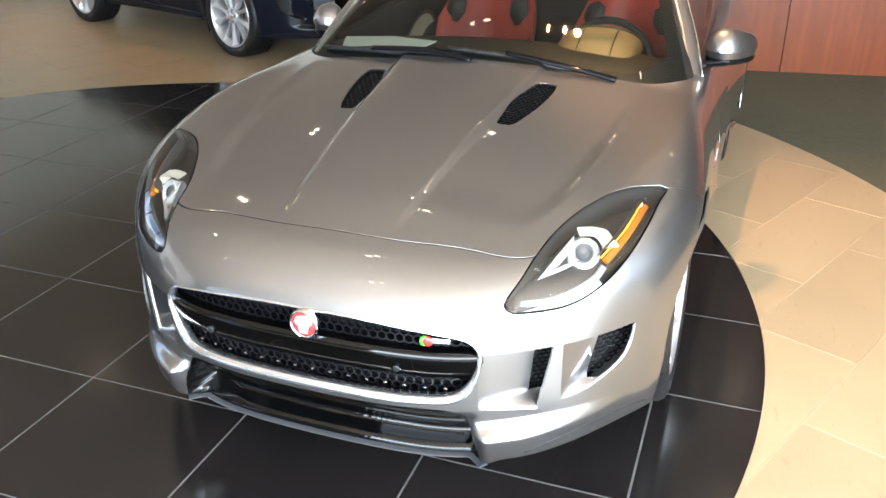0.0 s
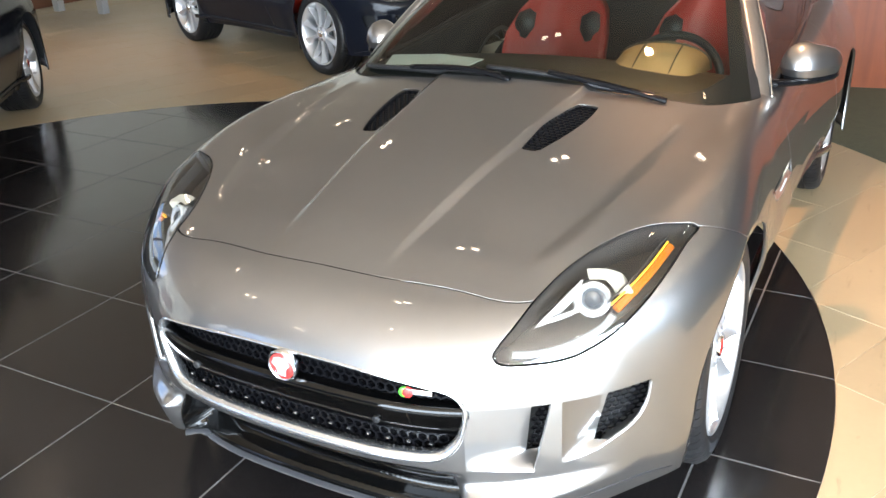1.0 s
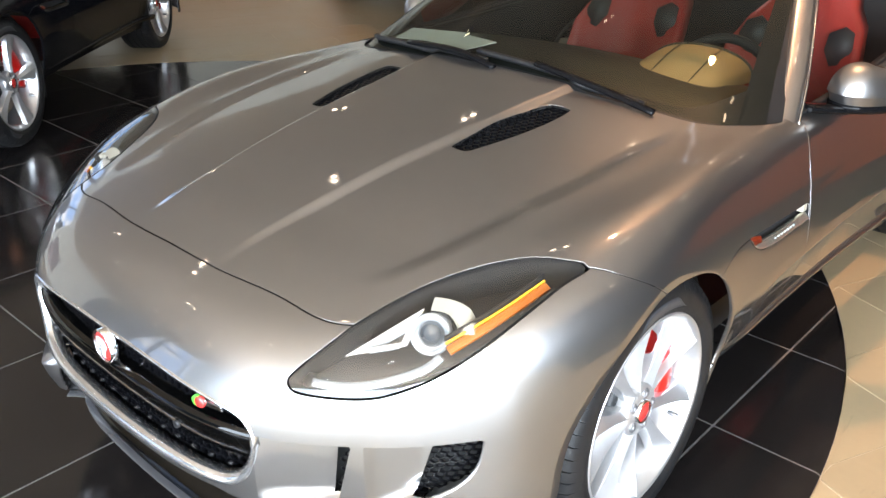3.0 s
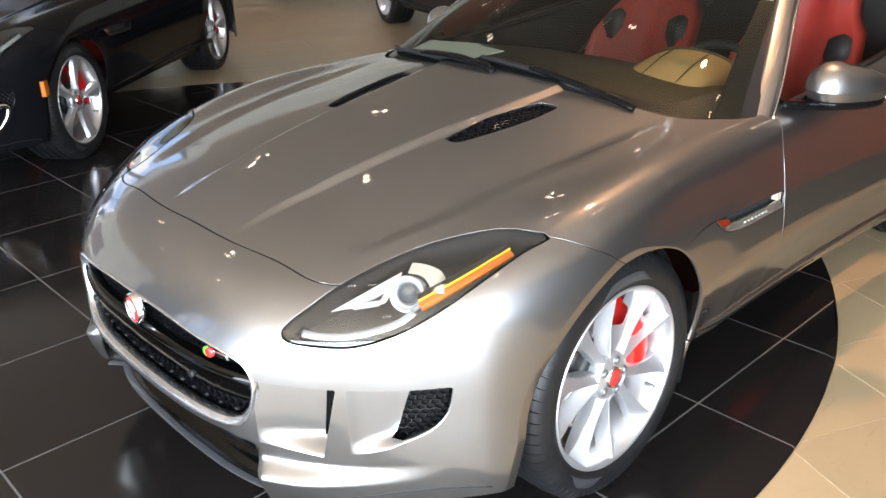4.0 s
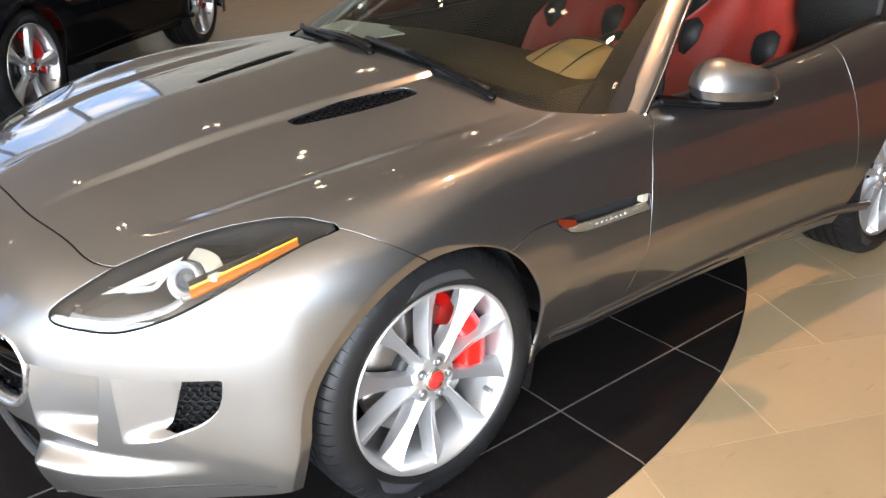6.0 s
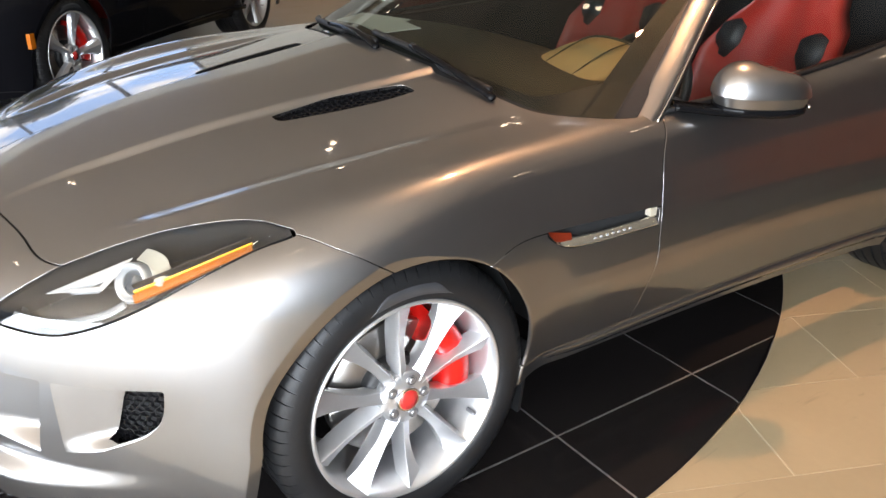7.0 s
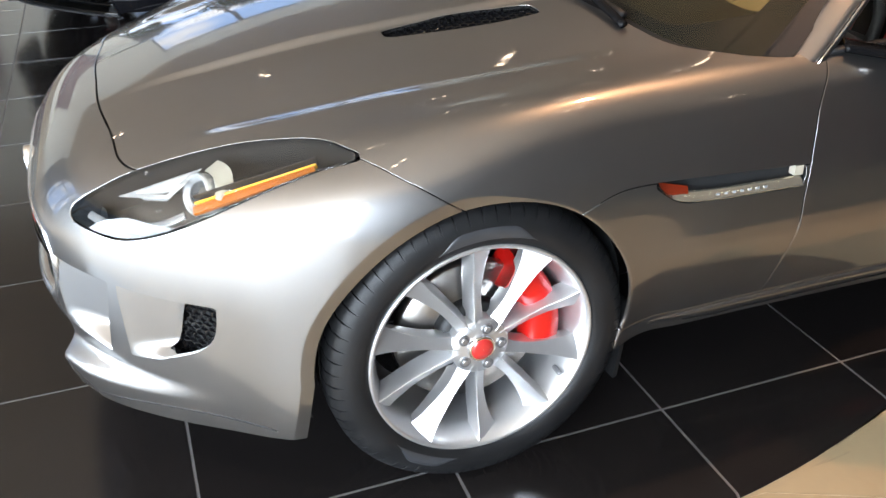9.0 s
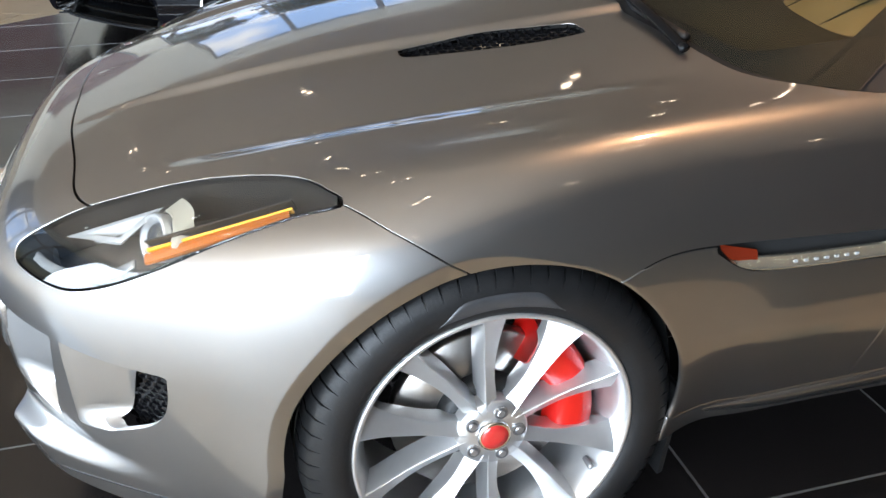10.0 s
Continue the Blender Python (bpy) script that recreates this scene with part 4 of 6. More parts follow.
def wheel(parent, x, y, side, spokes, spin=0.0, alloy=ALLOY, caliper=True):
    """A wheel with its outer face towards +x on the left (side 1), mirrored on the right."""
    hub = empty("wheel", parent, pose(x + side * 0.003, y + 0.009, HUB_Z, 0, -CAMBER, 0 if side > 0 else 180))
    tagged(hub, "alloy wheel with low-profile tyre")
    v, f = tyre_mesh()
    v[:, 2] = np.maximum(v[:, 2], 0.001 - HUB_Z - radians(CAMBER) * (v[:, 0] - 0.122))
    sharp(solid("tyre", v + (-0.122, 0, 0), f, RUBBER, hub, "black low-profile tyre with fine tread cuts"), 35)
    for t0, t1 in ((66, 112), (222, 256)):
        band = []
        for t in np.radians(np.linspace(t0, t1, 24)):
            c = t if side > 0 else np.pi - t
            k = float(step(np.degrees(t), t0, t0 + 12)) * float(step(t1 + 1 - np.degrees(t), 0, 12))
            for r, u in ((0.268, 0.0078), (0.271, 0.0092), (0.284, 0.0095), (0.292, 0.0088), (0.294, 0.0070)):
                r = 0.270 + (r - 0.270) * k
                band.append((u, r * np.cos(c), r * np.sin(c)))
        f = grid_faces(24, 5)
        solid("sidewall_band", band, f if side > 0 else [q[::-1] for q in f], SIDEWALL, hub, "smooth grey band on the tyre sidewall")
    v, f = turned([(-0.235, 0.225), (-0.20, 0.212), (-0.05, 0.222), (-0.022, 0.234), (-0.002, 0.241), (0.003, 0.247), (0.001, 0.2505), (-0.008, 0.2525), (-0.02, 0.250)], 96)
    rim = solid("rim", v, f, alloy, hub, "bright alloy rim")
    for i in range(spokes):
        a = spin + i * 2 * np.pi / spokes
        if spokes == 10:
            v, f = paired_spoke(spin + (i // 2) * 2 * np.pi / 5, 1 if i % 2 else -1)
        else:
            v, f = spoke_mesh(a, 0.030, 0.7)
        sharp(solid("spoke", v, f, alloy, rim), 25)
    v, f = turned([(-0.060, 0.066), (-0.028, 0.066), (-0.021, 0.062), (-0.020, 0.036), (-0.020, 0.034), (-0.022, 0.001)], 48)
    solid("hub_centre", v, f, alloy, rim)
    v, f = turned([(-0.022, 0.031), (-0.012, 0.030), (-0.010, 0.027), (-0.011, 0.024)], 40)
    solid("cap_ring", v, f, CHROME, rim)
    v, f = turned([(-0.018, 0.027), (-0.0105, 0.0245), (-0.0085, 0.012), (-0.008, 0.0005)], 40)
    solid("centre_cap", v, f, BADGE_RED if caliper else CHROME, rim, "red enamel centre cap")
    for i in range(5):
        a = spin + (i + (0.0 if spokes == 10 else 0.5)) * 2 * np.pi / 5
        v, f = turned([(-0.030, 0.0125), (-0.0165, 0.0125), (-0.0160, 0.0105), (-0.0240, 0.0105), (-0.0195, 0.0105), (-0.0190, 0.0085), (-0.0150, 0.0080), (-0.0130, 0.006), (-0.0130, 0.0005)], 12)
        solid("lug_nut", v + (0, 0.046 * np.cos(a), 0.046 * np.sin(a)), f, DARK_ALLOY, rim, smooth=False)
    v, f = turned([(-0.03, 0.006), (-0.004, 0.006), (-0.002, 0.0045), (-0.001, 0.0005)], 12)
    solid("valve", v + (-0.012, 0.222 * np.cos(-0.55), 0.222 * np.sin(-0.55)), f, DARK_ALLOY, rim)
    v, f = turned([(-0.085, 0.07), (-0.085, 0.165), (-0.090, 0.168), (-0.112, 0.168), (-0.117, 0.165), (-0.117, 0.07)], 72)
    solid("brake_disc", v, f, STEEL, hub, "grey steel brake disc")
    v, f = turned([(-0.14, 0.09), (-0.07, 0.088), (-0.055, 0.075), (-0.055, 0.001)], 48)
    solid("brake_hat", v, f, BLACK_PLASTIC, hub)
    if caliper:
        rows = []
        for t in np.radians(np.linspace(-22, 62, 22)):
            c = t if side > 0 else np.pi - t
            end = min(1.0, 2.6 * min(t - radians(-22), radians(62) - t) / 0.5 + 0.55)
            for u, r in ((-0.140, 0.100), (-0.050, 0.128 + 0.01 * (1 - end)), (-0.042, 0.140), (-0.040, 0.170), (-0.048, 0.196 * (0.94 + 0.06 * end)), (-0.070, 0.204 * (0.94 + 0.06 * end)), (-0.140, 0.204)):
                rows.append((u, r * np.cos(c), r * np.sin(c)))
        n = len(rows) // 7
        f = grid_faces(n, 7, True) + [tuple(range(7)), tuple(range((n - 1) * 7, n * 7))[::-1]]
        solid("caliper", rows, f if side > 0 else [q[::-1] for q in f], RED_CALIPER, hub, "red painted brake caliper")
    return hub


def arch_liner(parent, y):
    a = np.linspace(-0.35, np.pi + 0.35, 40)
    for s in (1, -1):
        verts = []
        for x, r in ((0.800, 0.366), (0.790, 0.372), (0.56, 0.372), (0.56, 0.02)):
            verts += [(s * x, y + r * np.cos(t), ARCH[1] + r * np.sin(t)) for t in a]
        solid("arch_liner", verts, grid_faces(4, len(a)), LINER, parent, "black plastic wheel arch liner")


# ---- the coupe and its parts ----
WORDS = {"lens": "headlamp_lens", "valance": "lower_valance", "front_bumper": "front_bumper", "hood": "hood", "fender": "front_fender", "door": "door", "sill": "sill_panel", "rear_quarter": "rear_quarter"}


def headlamp(parent, lens_mesh, s, amber=True):
    """A clear lens over a dark bowl with its reflectors, projector, amber strip and light guide."""
    v, n, f = lens_mesh
    vv, nn, ff = panel_edges(lens_mesh, 0.004, 0.004)
    lens = solid("headlamp", vv, ff, LENS_GLASS, parent, "clear swept-back headlamp with projector and amber strip", nn)
    lens.visible_shadow = False
    solid("bowl", v - n * 0.080, f, LAMP_GREY, lens, "dark grey lamp bowl")
    e = np.concatenate([f[:, [0, 1]], f[:, [1, 2]], f[:, [2, 0]]])
    _, first, count = np.unique(np.sort(e, 1), axis=0, return_index=True, return_counts=True)
    rim = e[first[count == 1]]
    ids = np.unique(rim)
    at = {int(i): k for k, i in enumerate(ids)}
    m = len(ids)
    shell = np.concatenate([v[ids] + n[ids] * 0.0005, v[ids] - n[ids] * 0.010])
    deep_wall = np.concatenate([v[ids] - n[ids] * 0.010, v[ids] - n[ids] * 0.082])
    solid("seal", shell, [(at[int(a)], at[int(b)], m + at[int(b)], m + at[int(a)]) for a, b in rim], BLACK_PLASTIC, lens, "black rubber seal")
    solid("bowl_wall", deep_wall, [(at[int(a)], at[int(b)], m + at[int(b)], m + at[int(a)]) for a, b in rim], LAMP_GREY, lens)

    def at_depth(x, y, d):
        p, nr = top_point(x, y)
        q = p - nr * d
        return np.array([q[0] * s, q[1], q[2]])
    # projector: stepped ring and round lens, facing forwards
    c = at_depth(0.640, -0.514, 0.040)
    face = look((0, 0, 0), (0.42 * s, -0.82, 0.36)).to_3x3()
    turn = np.array(face @ Matrix(((0, 0, 1), (0, 1, 0), (-1, 0, 0))))
    ring = [(-0.03, 0.042), (0.003, 0.042), (0.008, 0.040), (0.009, 0.037), (0.006, 0.033), (-0.004, 0.031), (-0.005, 0.027)]
    vr, fr = turned(ring, 40)
    solid("projector_ring", vr @ turn.T + c, fr, LAMP_SILVER, lens, "bright projector ring")
    vr, fr = turned([(-0.012, 0.028), (0.0, 0.026), (0.007, 0.020), (0.011, 0.010), (0.012, 0.0005)], 32)
    solid("projector_lens", vr @ turn.T + c, fr, PROJECTOR, lens, "glass projector lens")
    # triangular bright reflector ahead of it
    a, b, d = at_depth(0.552, -0.655, 0.014), at_depth(0.602, -0.486, 0.014), at_depth(0.630, -0.566, 0.026)
    tri = np.array([a, b, d])
    mid = tri.mean(0)
    rim_v, rim_f = [], []
    for scale, dz in ((1.0, 0.0), (0.62, 0.0), (0.45, -0.018), (0.02, -0.020)):
        rim_v += [mid + (p - mid) * scale + np.array([0, 0, dz]) for p in tri]
    rim_f = [(i * 3 + k, i * 3 + (k + 1) % 3, i * 3 + 3 + (k + 1) % 3, i * 3 + 3 + k) for i in range(3) for k in range(3)]
    reflector = solid("reflector", rim_v[:9], rim_f[:6], LAMP_SILVER, lens, "bright triangular reflector", smooth=False)
    solid("reflector_floor", rim_v[6:], [(k, (k + 1) % 3, 3 + (k + 1) % 3, 3 + k) for k in range(3)], LAMP_GREY, reflector, smooth=False)
    # cream housing behind it
    arc = []
    for t in np.radians(np.linspace(-6, 80, 22)):
        for r, u in ((0.052, -0.006), (0.057, 0.002), (0.068, 0.012), (0.086, 0.020), (0.090, 0.018), (0.090, -0.016)):
            arc.append((u, r * np.cos(t), -s * r * np.sin(t)))
    arc = np.array(arc) @ turn.T + c
    for _ in range(6):
        over = np.maximum(body(arc) + 0.012, 0)[:, None]
        arc = arc - body_normal(arc) * over
    solid("lamp_housing", arc, grid_faces(22, 6), LAMP_CREAM, lens, "pale curved lamp housing round the projector")
    # amber strip along the outer edge
    line = np.array([at_depth(x, y, 0.022) for x, y in ((0.700, -0.525), (0.722, -0.465), (0.740, -0.395), (0.752, -0.330), (0.757, -0.300))])
    line = smooth_line(line, 5)
    vs, fs = sweep(line, ring_section(0.0095, 0.006, 8, 4), (0.45 * s, -0.5, 0.72))
    solid("amber_strip" if amber else "marker_strip", vs, fs, AMBER if amber else LED_WHITE, lens, "amber side marker strip" if amber else "clear side marker strip", smooth=False)
    line2 = np.array([at_depth(x - 0.013, y + 0.006, 0.022) for x, y in ((0.700, -0.525), (0.722, -0.465), (0.740, -0.395), (0.752, -0.330), (0.757, -0.300))])
    vs, fs = sweep(smooth_line(line2, 5), ring_section(0.0025, 0.007, 8, 4), (0.45 * s, -0.5, 0.72))
    solid("marker_rib", vs, fs, AMBER_EDGE if amber else LAMP_SILVER, lens, smooth=False)
    # dark bezel on the strip's inner side
    line3 = np.array([at_depth(x - 0.021, y + 0.010, 0.018) for x, y in ((0.700, -0.525), (0.722, -0.465), (0.740, -0.395), (0.752, -0.330), (0.757, -0.300))])
    vs, fs = sweep(smooth_line(line3, 5), ring_section(0.002, 0.016, 8, 4), (0.45 * s, -0.5, 0.72))
    solid("marker_bezel", vs, fs, LAMP_GREY, lens, smooth=False)
    # light guide along the lower front edge
    line = np.array([at_depth(x, y, 0.016) for x, y in ((0.528, -0.716), (0.564, -0.696), (0.610, -0.662), (0.652, -0.620), (0.686, -0.574), (0.698, -0.540))])
    vs, fs = sweep(smooth_line(line, 6), ring_section(0.009, 0.003, 8, 3), (0.3 * s, -0.6, 0.7))
    solid("light_guide", vs, fs, LED_WHITE, lens, "pale light guide strip")
    return lens


def coupe(name, label, body_paint, m, spokes, group="", caliper=True, alloy=ALLOY, detailed=True):
    car = tagged(empty(name, m=m), label, "car", group)
    plain = {"hood": "clamshell hood with two vents", "front_bumper": "front bumper cover with side scoops", "fender": "lower front fender", "door": "closed door", "rear_quarter": "rear body quarter"}
    doors = []
    for kind, piece in PANELS:
        s = 1 if piece[0][:, 0].mean() > 0 else -1
        if kind == "lens":
            headlamp(car, piece, s, detailed)
            continue
        v, n, f = panel_edges(piece, 0.010, 0.0015)
        if kind == "valance":
            # a cove, deepest low down, so that its upper part looks at the floor
            k = np.clip((v[:, 2] - 0.168) / 0.180, 0, 1)
            deep = np.where(k < 0.28, step(k, 0, 0.28), 1 - step(k, 0.22, 1.0)) * step(-inside_of(v[:, [0, 2]], valance_outline), 0.0, 0.03)
            v = v + np.stack([0 * k, 0.006 + 0.070 * deep, 0 * k], -1)
            solid("lower_valance", v, f, PIANO_BLACK, car, "gloss black lower valance")
            continue
        ob = solid(WORDS[kind], v, f, body_paint, car, plain.get(kind, ""), n)
        if kind == "door":
            doors.append((s, ob))
    # a dark shell behind the joints
    v, n, f = skin_core()
    solid("inner_shell", v, f, LINER, car, "dark inner structure")
    arch_liner(car, ARCH[0])
    arch_liner(car, ARCH[0] + WHEELBASE)
    for y in (0.0, WHEELBASE):
        x = 0.852 if y == 0 else 0.868
        wheel(car, x, y, 1, spokes, WHEEL_TURN, alloy, caliper)
        wheel(car, -x, y, -1, spokes, WHEEL_TURN, alloy, caliper)

    # grille: bright surround, honeycomb, bar, badges
    def at(u, w, d):
        p, nr = front_point(u, w)
        return p + np.array([0, d, 0])
    ring = []
    inner = grille_outline.mean(0)
    for u, w in grille_outline:
        p, nr = front_point(u, w)
        ring.append((p, nr, u, w))
    verts, k = [], 6
    for p, nr, u, w in ring:
        side = np.array([u - inner[0], 0, (w - inner[1]) * 4])
        side /= np.linalg.norm(side)
        thick = 0.010 + 0.012 * float(step(inner[1] - w, -0.04, 0.09))
        for out, back in ((0.001, 0.004), (0.0, -0.003), (-0.35 * thick, -0.006), (-thick, 0.002), (-thick, 0.028), (0.0, 0.030)):
            verts.append(p + out * side + np.array([0, back, 0]))
    n = len(ring)
    faces = [(i * k + j, i * k + (j + 1) % k, ((i + 1) % n) * k + (j + 1) % k, ((i + 1) % n) * k + j) for i in range(n) for j in range(k)]
    surround = solid("grille_surround", verts, faces, SATIN, car, "satin chrome grille surround")
    keep = keep_inside(grille_outline, 0.02)

    def flat_front(u, w):
        return np.array([u, float(nose_at(abs(u))) + 0.0, w])
    vv, ff = honeycomb(lambda u, w, d: flat_front(u, w) + (0, 0.045 + d, 0), -0.47, 0.47, 0.35, 0.60, 0.0135, keep)
    tagged(solid("grille_mesh", vv, ff, MESH_BLACK, car, "black honeycomb grille mesh", smooth=False), kind="stuff")
    back = [(u, float(nose_at(abs(u))) + 0.10, w) for w in (0.33, 0.62) for u in np.linspace(-0.5, 0.5, 21)]
    solid("grille_back", back, grid_faces(2, 21), LINER, car)
    bar = np.array([(u, float(nose_at(abs(u))) + 0.030, 0.478) for u in np.linspace(-0.448, 0.448, 41)])
    vs, fs = sweep(bar, [(-0.016, 0.040), (0.004, 0.039), (0.015, 0.034), (0.020, 0.026), (0.021, 0.018), (0.017, 0.000), (0.011, -0.020), (0.004, -0.038), (-0.004, -0.046), (-0.016, -0.046)], (0, 0, 1))
    sharp(solid("grille_bar", vs, fs, PIANO_BLACK, car, "gloss black number plate bar"), 50)
    # small satin bricks put in for the glints on the lower mesh
    for u in np.linspace(-0.36, 0.36, 15):
        p = flat_front(u, 0.402)
        solid("grille_glint", *brick_at((p[0], p[1] + 0.036, p[2] - 0.002), 0.004, 0.003, 0.0015), SATIN, car, smooth=False)
    for u in (-0.30, 0.245):
        p = flat_front(u, 0.462)
        vr, fr = turned([(-0.004, 0.009), (0.002, 0.009), (0.003, 0.007), (0.003, 0.0005)], 16)
        solid("parking_sensor", np.c_[vr[:, 1], -vr[:, 0], vr[:, 2]] + (p[0], p[1] + 0.012, p[2]), fr, BLACK_PLASTIC, car)
    badge_turn = lambda v: np.c_[v[:, 1], -v[:, 0], v[:, 2]] 
    p = flat_front(0, 0.548)
    vr, fr = turned([(-0.012, 0.040), (0.004, 0.040), (0.007, 0.037), (0.004, 0.034)], 40)
    badge = solid("badge", badge_turn(vr) + (0, p[1] + 0.012, p[2]), fr, CHROME, car, "round red and chrome nose badge")
    vr, fr = turned([(0.0, 0.035), (0.004, 0.033), (0.006, 0.018), (0.006, 0.0005)], 40)
    solid("badge_face", badge_turn(vr) + (0, p[1] + 0.012, p[2]), fr, BADGE_RED, badge)
    mask = [(0.0, 0.026), (0.017, 0.022), (0.026, 0.006), (0.015, -0.006), (0.011, -0.025), (-0.011, -0.025), (-0.015, -0.006), (-0.026, 0.006), (-0.017, 0.022)]
    mv = [(a, 0.0, b) for a, b in mask] + [(a * 0.6, -0.004, b * 0.6) for a, b in mask]
    nm = len(mask)
    solid("badge_relief", np.array(mv) + (0, p[1] + 0.0055, p[2]), [(i, (i + 1) % nm, nm + (i + 1) % nm, nm + i) for i in range(nm)] + [tuple(range(nm, 2 * nm))], LAMP_SILVER, badge, smooth=False)
    p = flat_front(0.345, 0.548)
    tilt = pose(p[0], p[1] + 0.020, p[2], 0, 0, 13)
    shield = part("maker_plate", block(-0.022, 0.034, -0.004, 0.004, -0.0075, 0.0075, 0.003, 2), CHROME, car, "small enamel plate in green, red and chrome", m=tilt)
    for kind, u, mat in (("green_field", -0.030, BADGE_GREEN), ("red_field", -0.022, BADGE_RED)):
        vr, fr = turned([(-0.002, 0.0125), (0.0055, 0.0125), (0.0070, 0.010), (0.0072, 0.0005)], 24)
        vr = badge_turn(vr) + (u, -0.001 - (0.0012 if u > -0.025 else 0), 0)
        solid(kind, [tilt @ Vector(q) for q in vr], fr, mat, shield)

    # meshes in the bumper's scoops and the hood's vents
    for k, kind, outline in ((0, "slot_mesh", slot_outline), (1, "duct_mesh", duct_outline)):
        vv, ff = scoop_mesh(k)
        both("scoop", vv, ff, body_paint, car, "painted scoop sinking into the bumper")
        right, depth = SCOOPS[k][1], SCOOPS[k][4]
        wall = []
        for z in np.linspace(SCOOPS[k][3], SCOOP_TOP, 12):
            p = front_point(float(right(z)), z)[0]
            wall += [p + (0.001, 0.001, 0), p + (-0.012, depth + 0.03, 0)]
        both("scoop_wall", wall, grid_faces(12, 2), body_paint, car)
        inner = keep_inside(outline, 0.004)
        edge = SCOOPS[k][5]
        keep2 = lambda u, w: inner(u, w) and u > float(edge(w)) - 0.006
        u0, w0 = outline.max(0)[0] - 0.13, outline.min(0)[1]
        u1, w1 = outline.max(0) + 0.02
        vv, ff = honeycomb(lambda u, w, d: (u, float(nose_at(u)) + depth + 0.020 + d + 0.0010 * np.sin(w * 400), w), u0, u1, w0, w1, 0.0080, keep2, 0.18, 0.006)
        for ob in both(kind, vv, ff, MESH_BLACK, car, "black honeycomb mesh", smooth=False):
            tagged(ob, kind="stuff")
        back = [(u, float(nose_at(u)) + depth + 0.050, w) for w in (w0, w1) for u in np.linspace(u0, u1 + 0.02, 5)]
        both("duct_back", back, grid_faces(2, 5), LINER, car)
    keep3 = keep_inside(scoop_outline, 0.008)

    def on_hood(u, w, d):
        return (u, w, float(hood_z(u, w)) - 0.010 - d)
    vv, ff = honeycomb(on_hood, 0.22, 0.37, -0.03, 0.37, 0.0115, keep3, 0.2, 0.006)
    for ob in both("hood_vent_mesh", vv, ff, GLOSS_BLACK, car, "black honeycomb hood vent", smooth=False):
        tagged(ob, kind="stuff")
    vv = [on_hood(u, w, 0.02) for w in np.linspace(-0.03, 0.37, 9) for u in np.linspace(0.22, 0.37, 5)]
    both("hood_vent_back", vv, grid_faces(9, 5), LINER, car)

    # side vent: dark back, chrome blade, red reflector
    vv = [side_point(y, z)[0] - (0.030, 0, 0) for y in np.linspace(0.33, 0.76, 9) for z in np.linspace(0.60, 0.69, 4)]
    both("side_vent_back", vv, grid_faces(9, 4), LINER, car)
    low = spline((0.356, 0.674), (0.380, 0.648), (0.42, 0.628), (0.47, 0.6215), (0.60, 0.6165), (0.715, 0.613))
    blade = []
    for y in np.linspace(0.360, 0.722, 30):
        z = float(low(y))
        tall = 0.019 * float(step(y, 0.36, 0.43))
        p = side_point(y, z)[0]
        for rise, sink in ((0.0, -0.001), (0.03, 0.0015), (0.12, 0.0005), (0.80, -0.010), (1.0, -0.014), (0.9, -0.020)):
            blade.append(p + (sink, 0, rise * tall))
    for ob in both("side_vent_blade", blade, [q[::-1] for q in grid_faces(30, 6)], BLADE if detailed else GLOSS_BLACK, car, "chrome side vent blade"):
        sx = 1 if ob.data.vertices[0].co.x > 0 else -1
        for i in range(7):
            y = 0.505 + 0.020 * i
            q, _ = side_point(y, float(low(y)))
            solid("lettering_bar", *brick_at(((q[0] - 0.0047) * sx, y, float(low(y)) + 0.0092), 0.0012, 0.0036, 0.0028), GREY_METAL if detailed else GLOSS_BLACK, ob, smooth=False)
    marker = []
    for y in np.linspace(0.366, 0.436, 9):
        zb = float(low(y)) + 0.003
        zt = max(0.672 - 0.25 * (y - 0.366), zb + 0.001)
        p = side_point(y, (zb + zt) / 2)[0]
        marker += [(p[0] - 0.005, y, zb), (p[0] - 0.007, y, (zb + zt) / 2), (p[0] - 0.013, y, zt)]
    both("side_reflector", marker, [q[::-1] for q in grid_faces(9, 3)], SIDE_RED, car, "red side reflector")
    q, _ = side_point(0.705, 0.65)
    both("vent_end", *brick_at((q[0] - 0.014, 0.714, 0.645), 0.009, 0.011, 0.011), LAMP_CREAM if detailed else GLOSS_BLACK, car, smooth=False)

    # joint of the lower lip, sills
    edge = [front_point(float(x), 0.164)[0] + (0, -0.002, 0) for x in np.linspace(-0.455, 0.455, 41)]
    vs, fs = sweep(edge, [(-0.016, -0.003), (0.008, -0.004), (0.011, -0.001), (0.008, 0.002), (-0.016, 0.003)], (0, 0, 1))
    sharp(solid("splitter", vs, fs, LIP_GREY, car, "thin grey splitter edge under the valance"), 50)
    joint = [front_point(x, z)[0] for x, z in ((0.56, 0.222), (0.62, 0.236), (0.68, 0.245), (0.74, 0.246), (0.79, 0.240), (0.825, 0.228))]
    vs, fs = sweep(smooth_line(joint, 5), ring_section(0.0016, 0.0022, 6), (0, 0, 1))
    both("lip_joint", vs, fs, BLACK_PLASTIC, car, "dark joint of the lower lip")
    sill = [(side_x(y, 0.30) - 0.006 - 0.010 * float(step(0.46 - y, 0, 0.10)), y, 0.294 - 0.006 * max(y - 0.4, 0)) for y in np.linspace(0.365, 2.10, 24)]
    vs, fs = sweep(sill, [(0.004, 0.0135), (0.010, 0.0115), (0.0135, 0.006), (0.0135, 0.002), (0.010, -0.006), (0.002, -0.022), (-0.010, -0.024), (-0.012, 0.0135)], (0, 0, 1), scales=np.clip(np.arange(24) / 4 + 0.25, 0, 1))
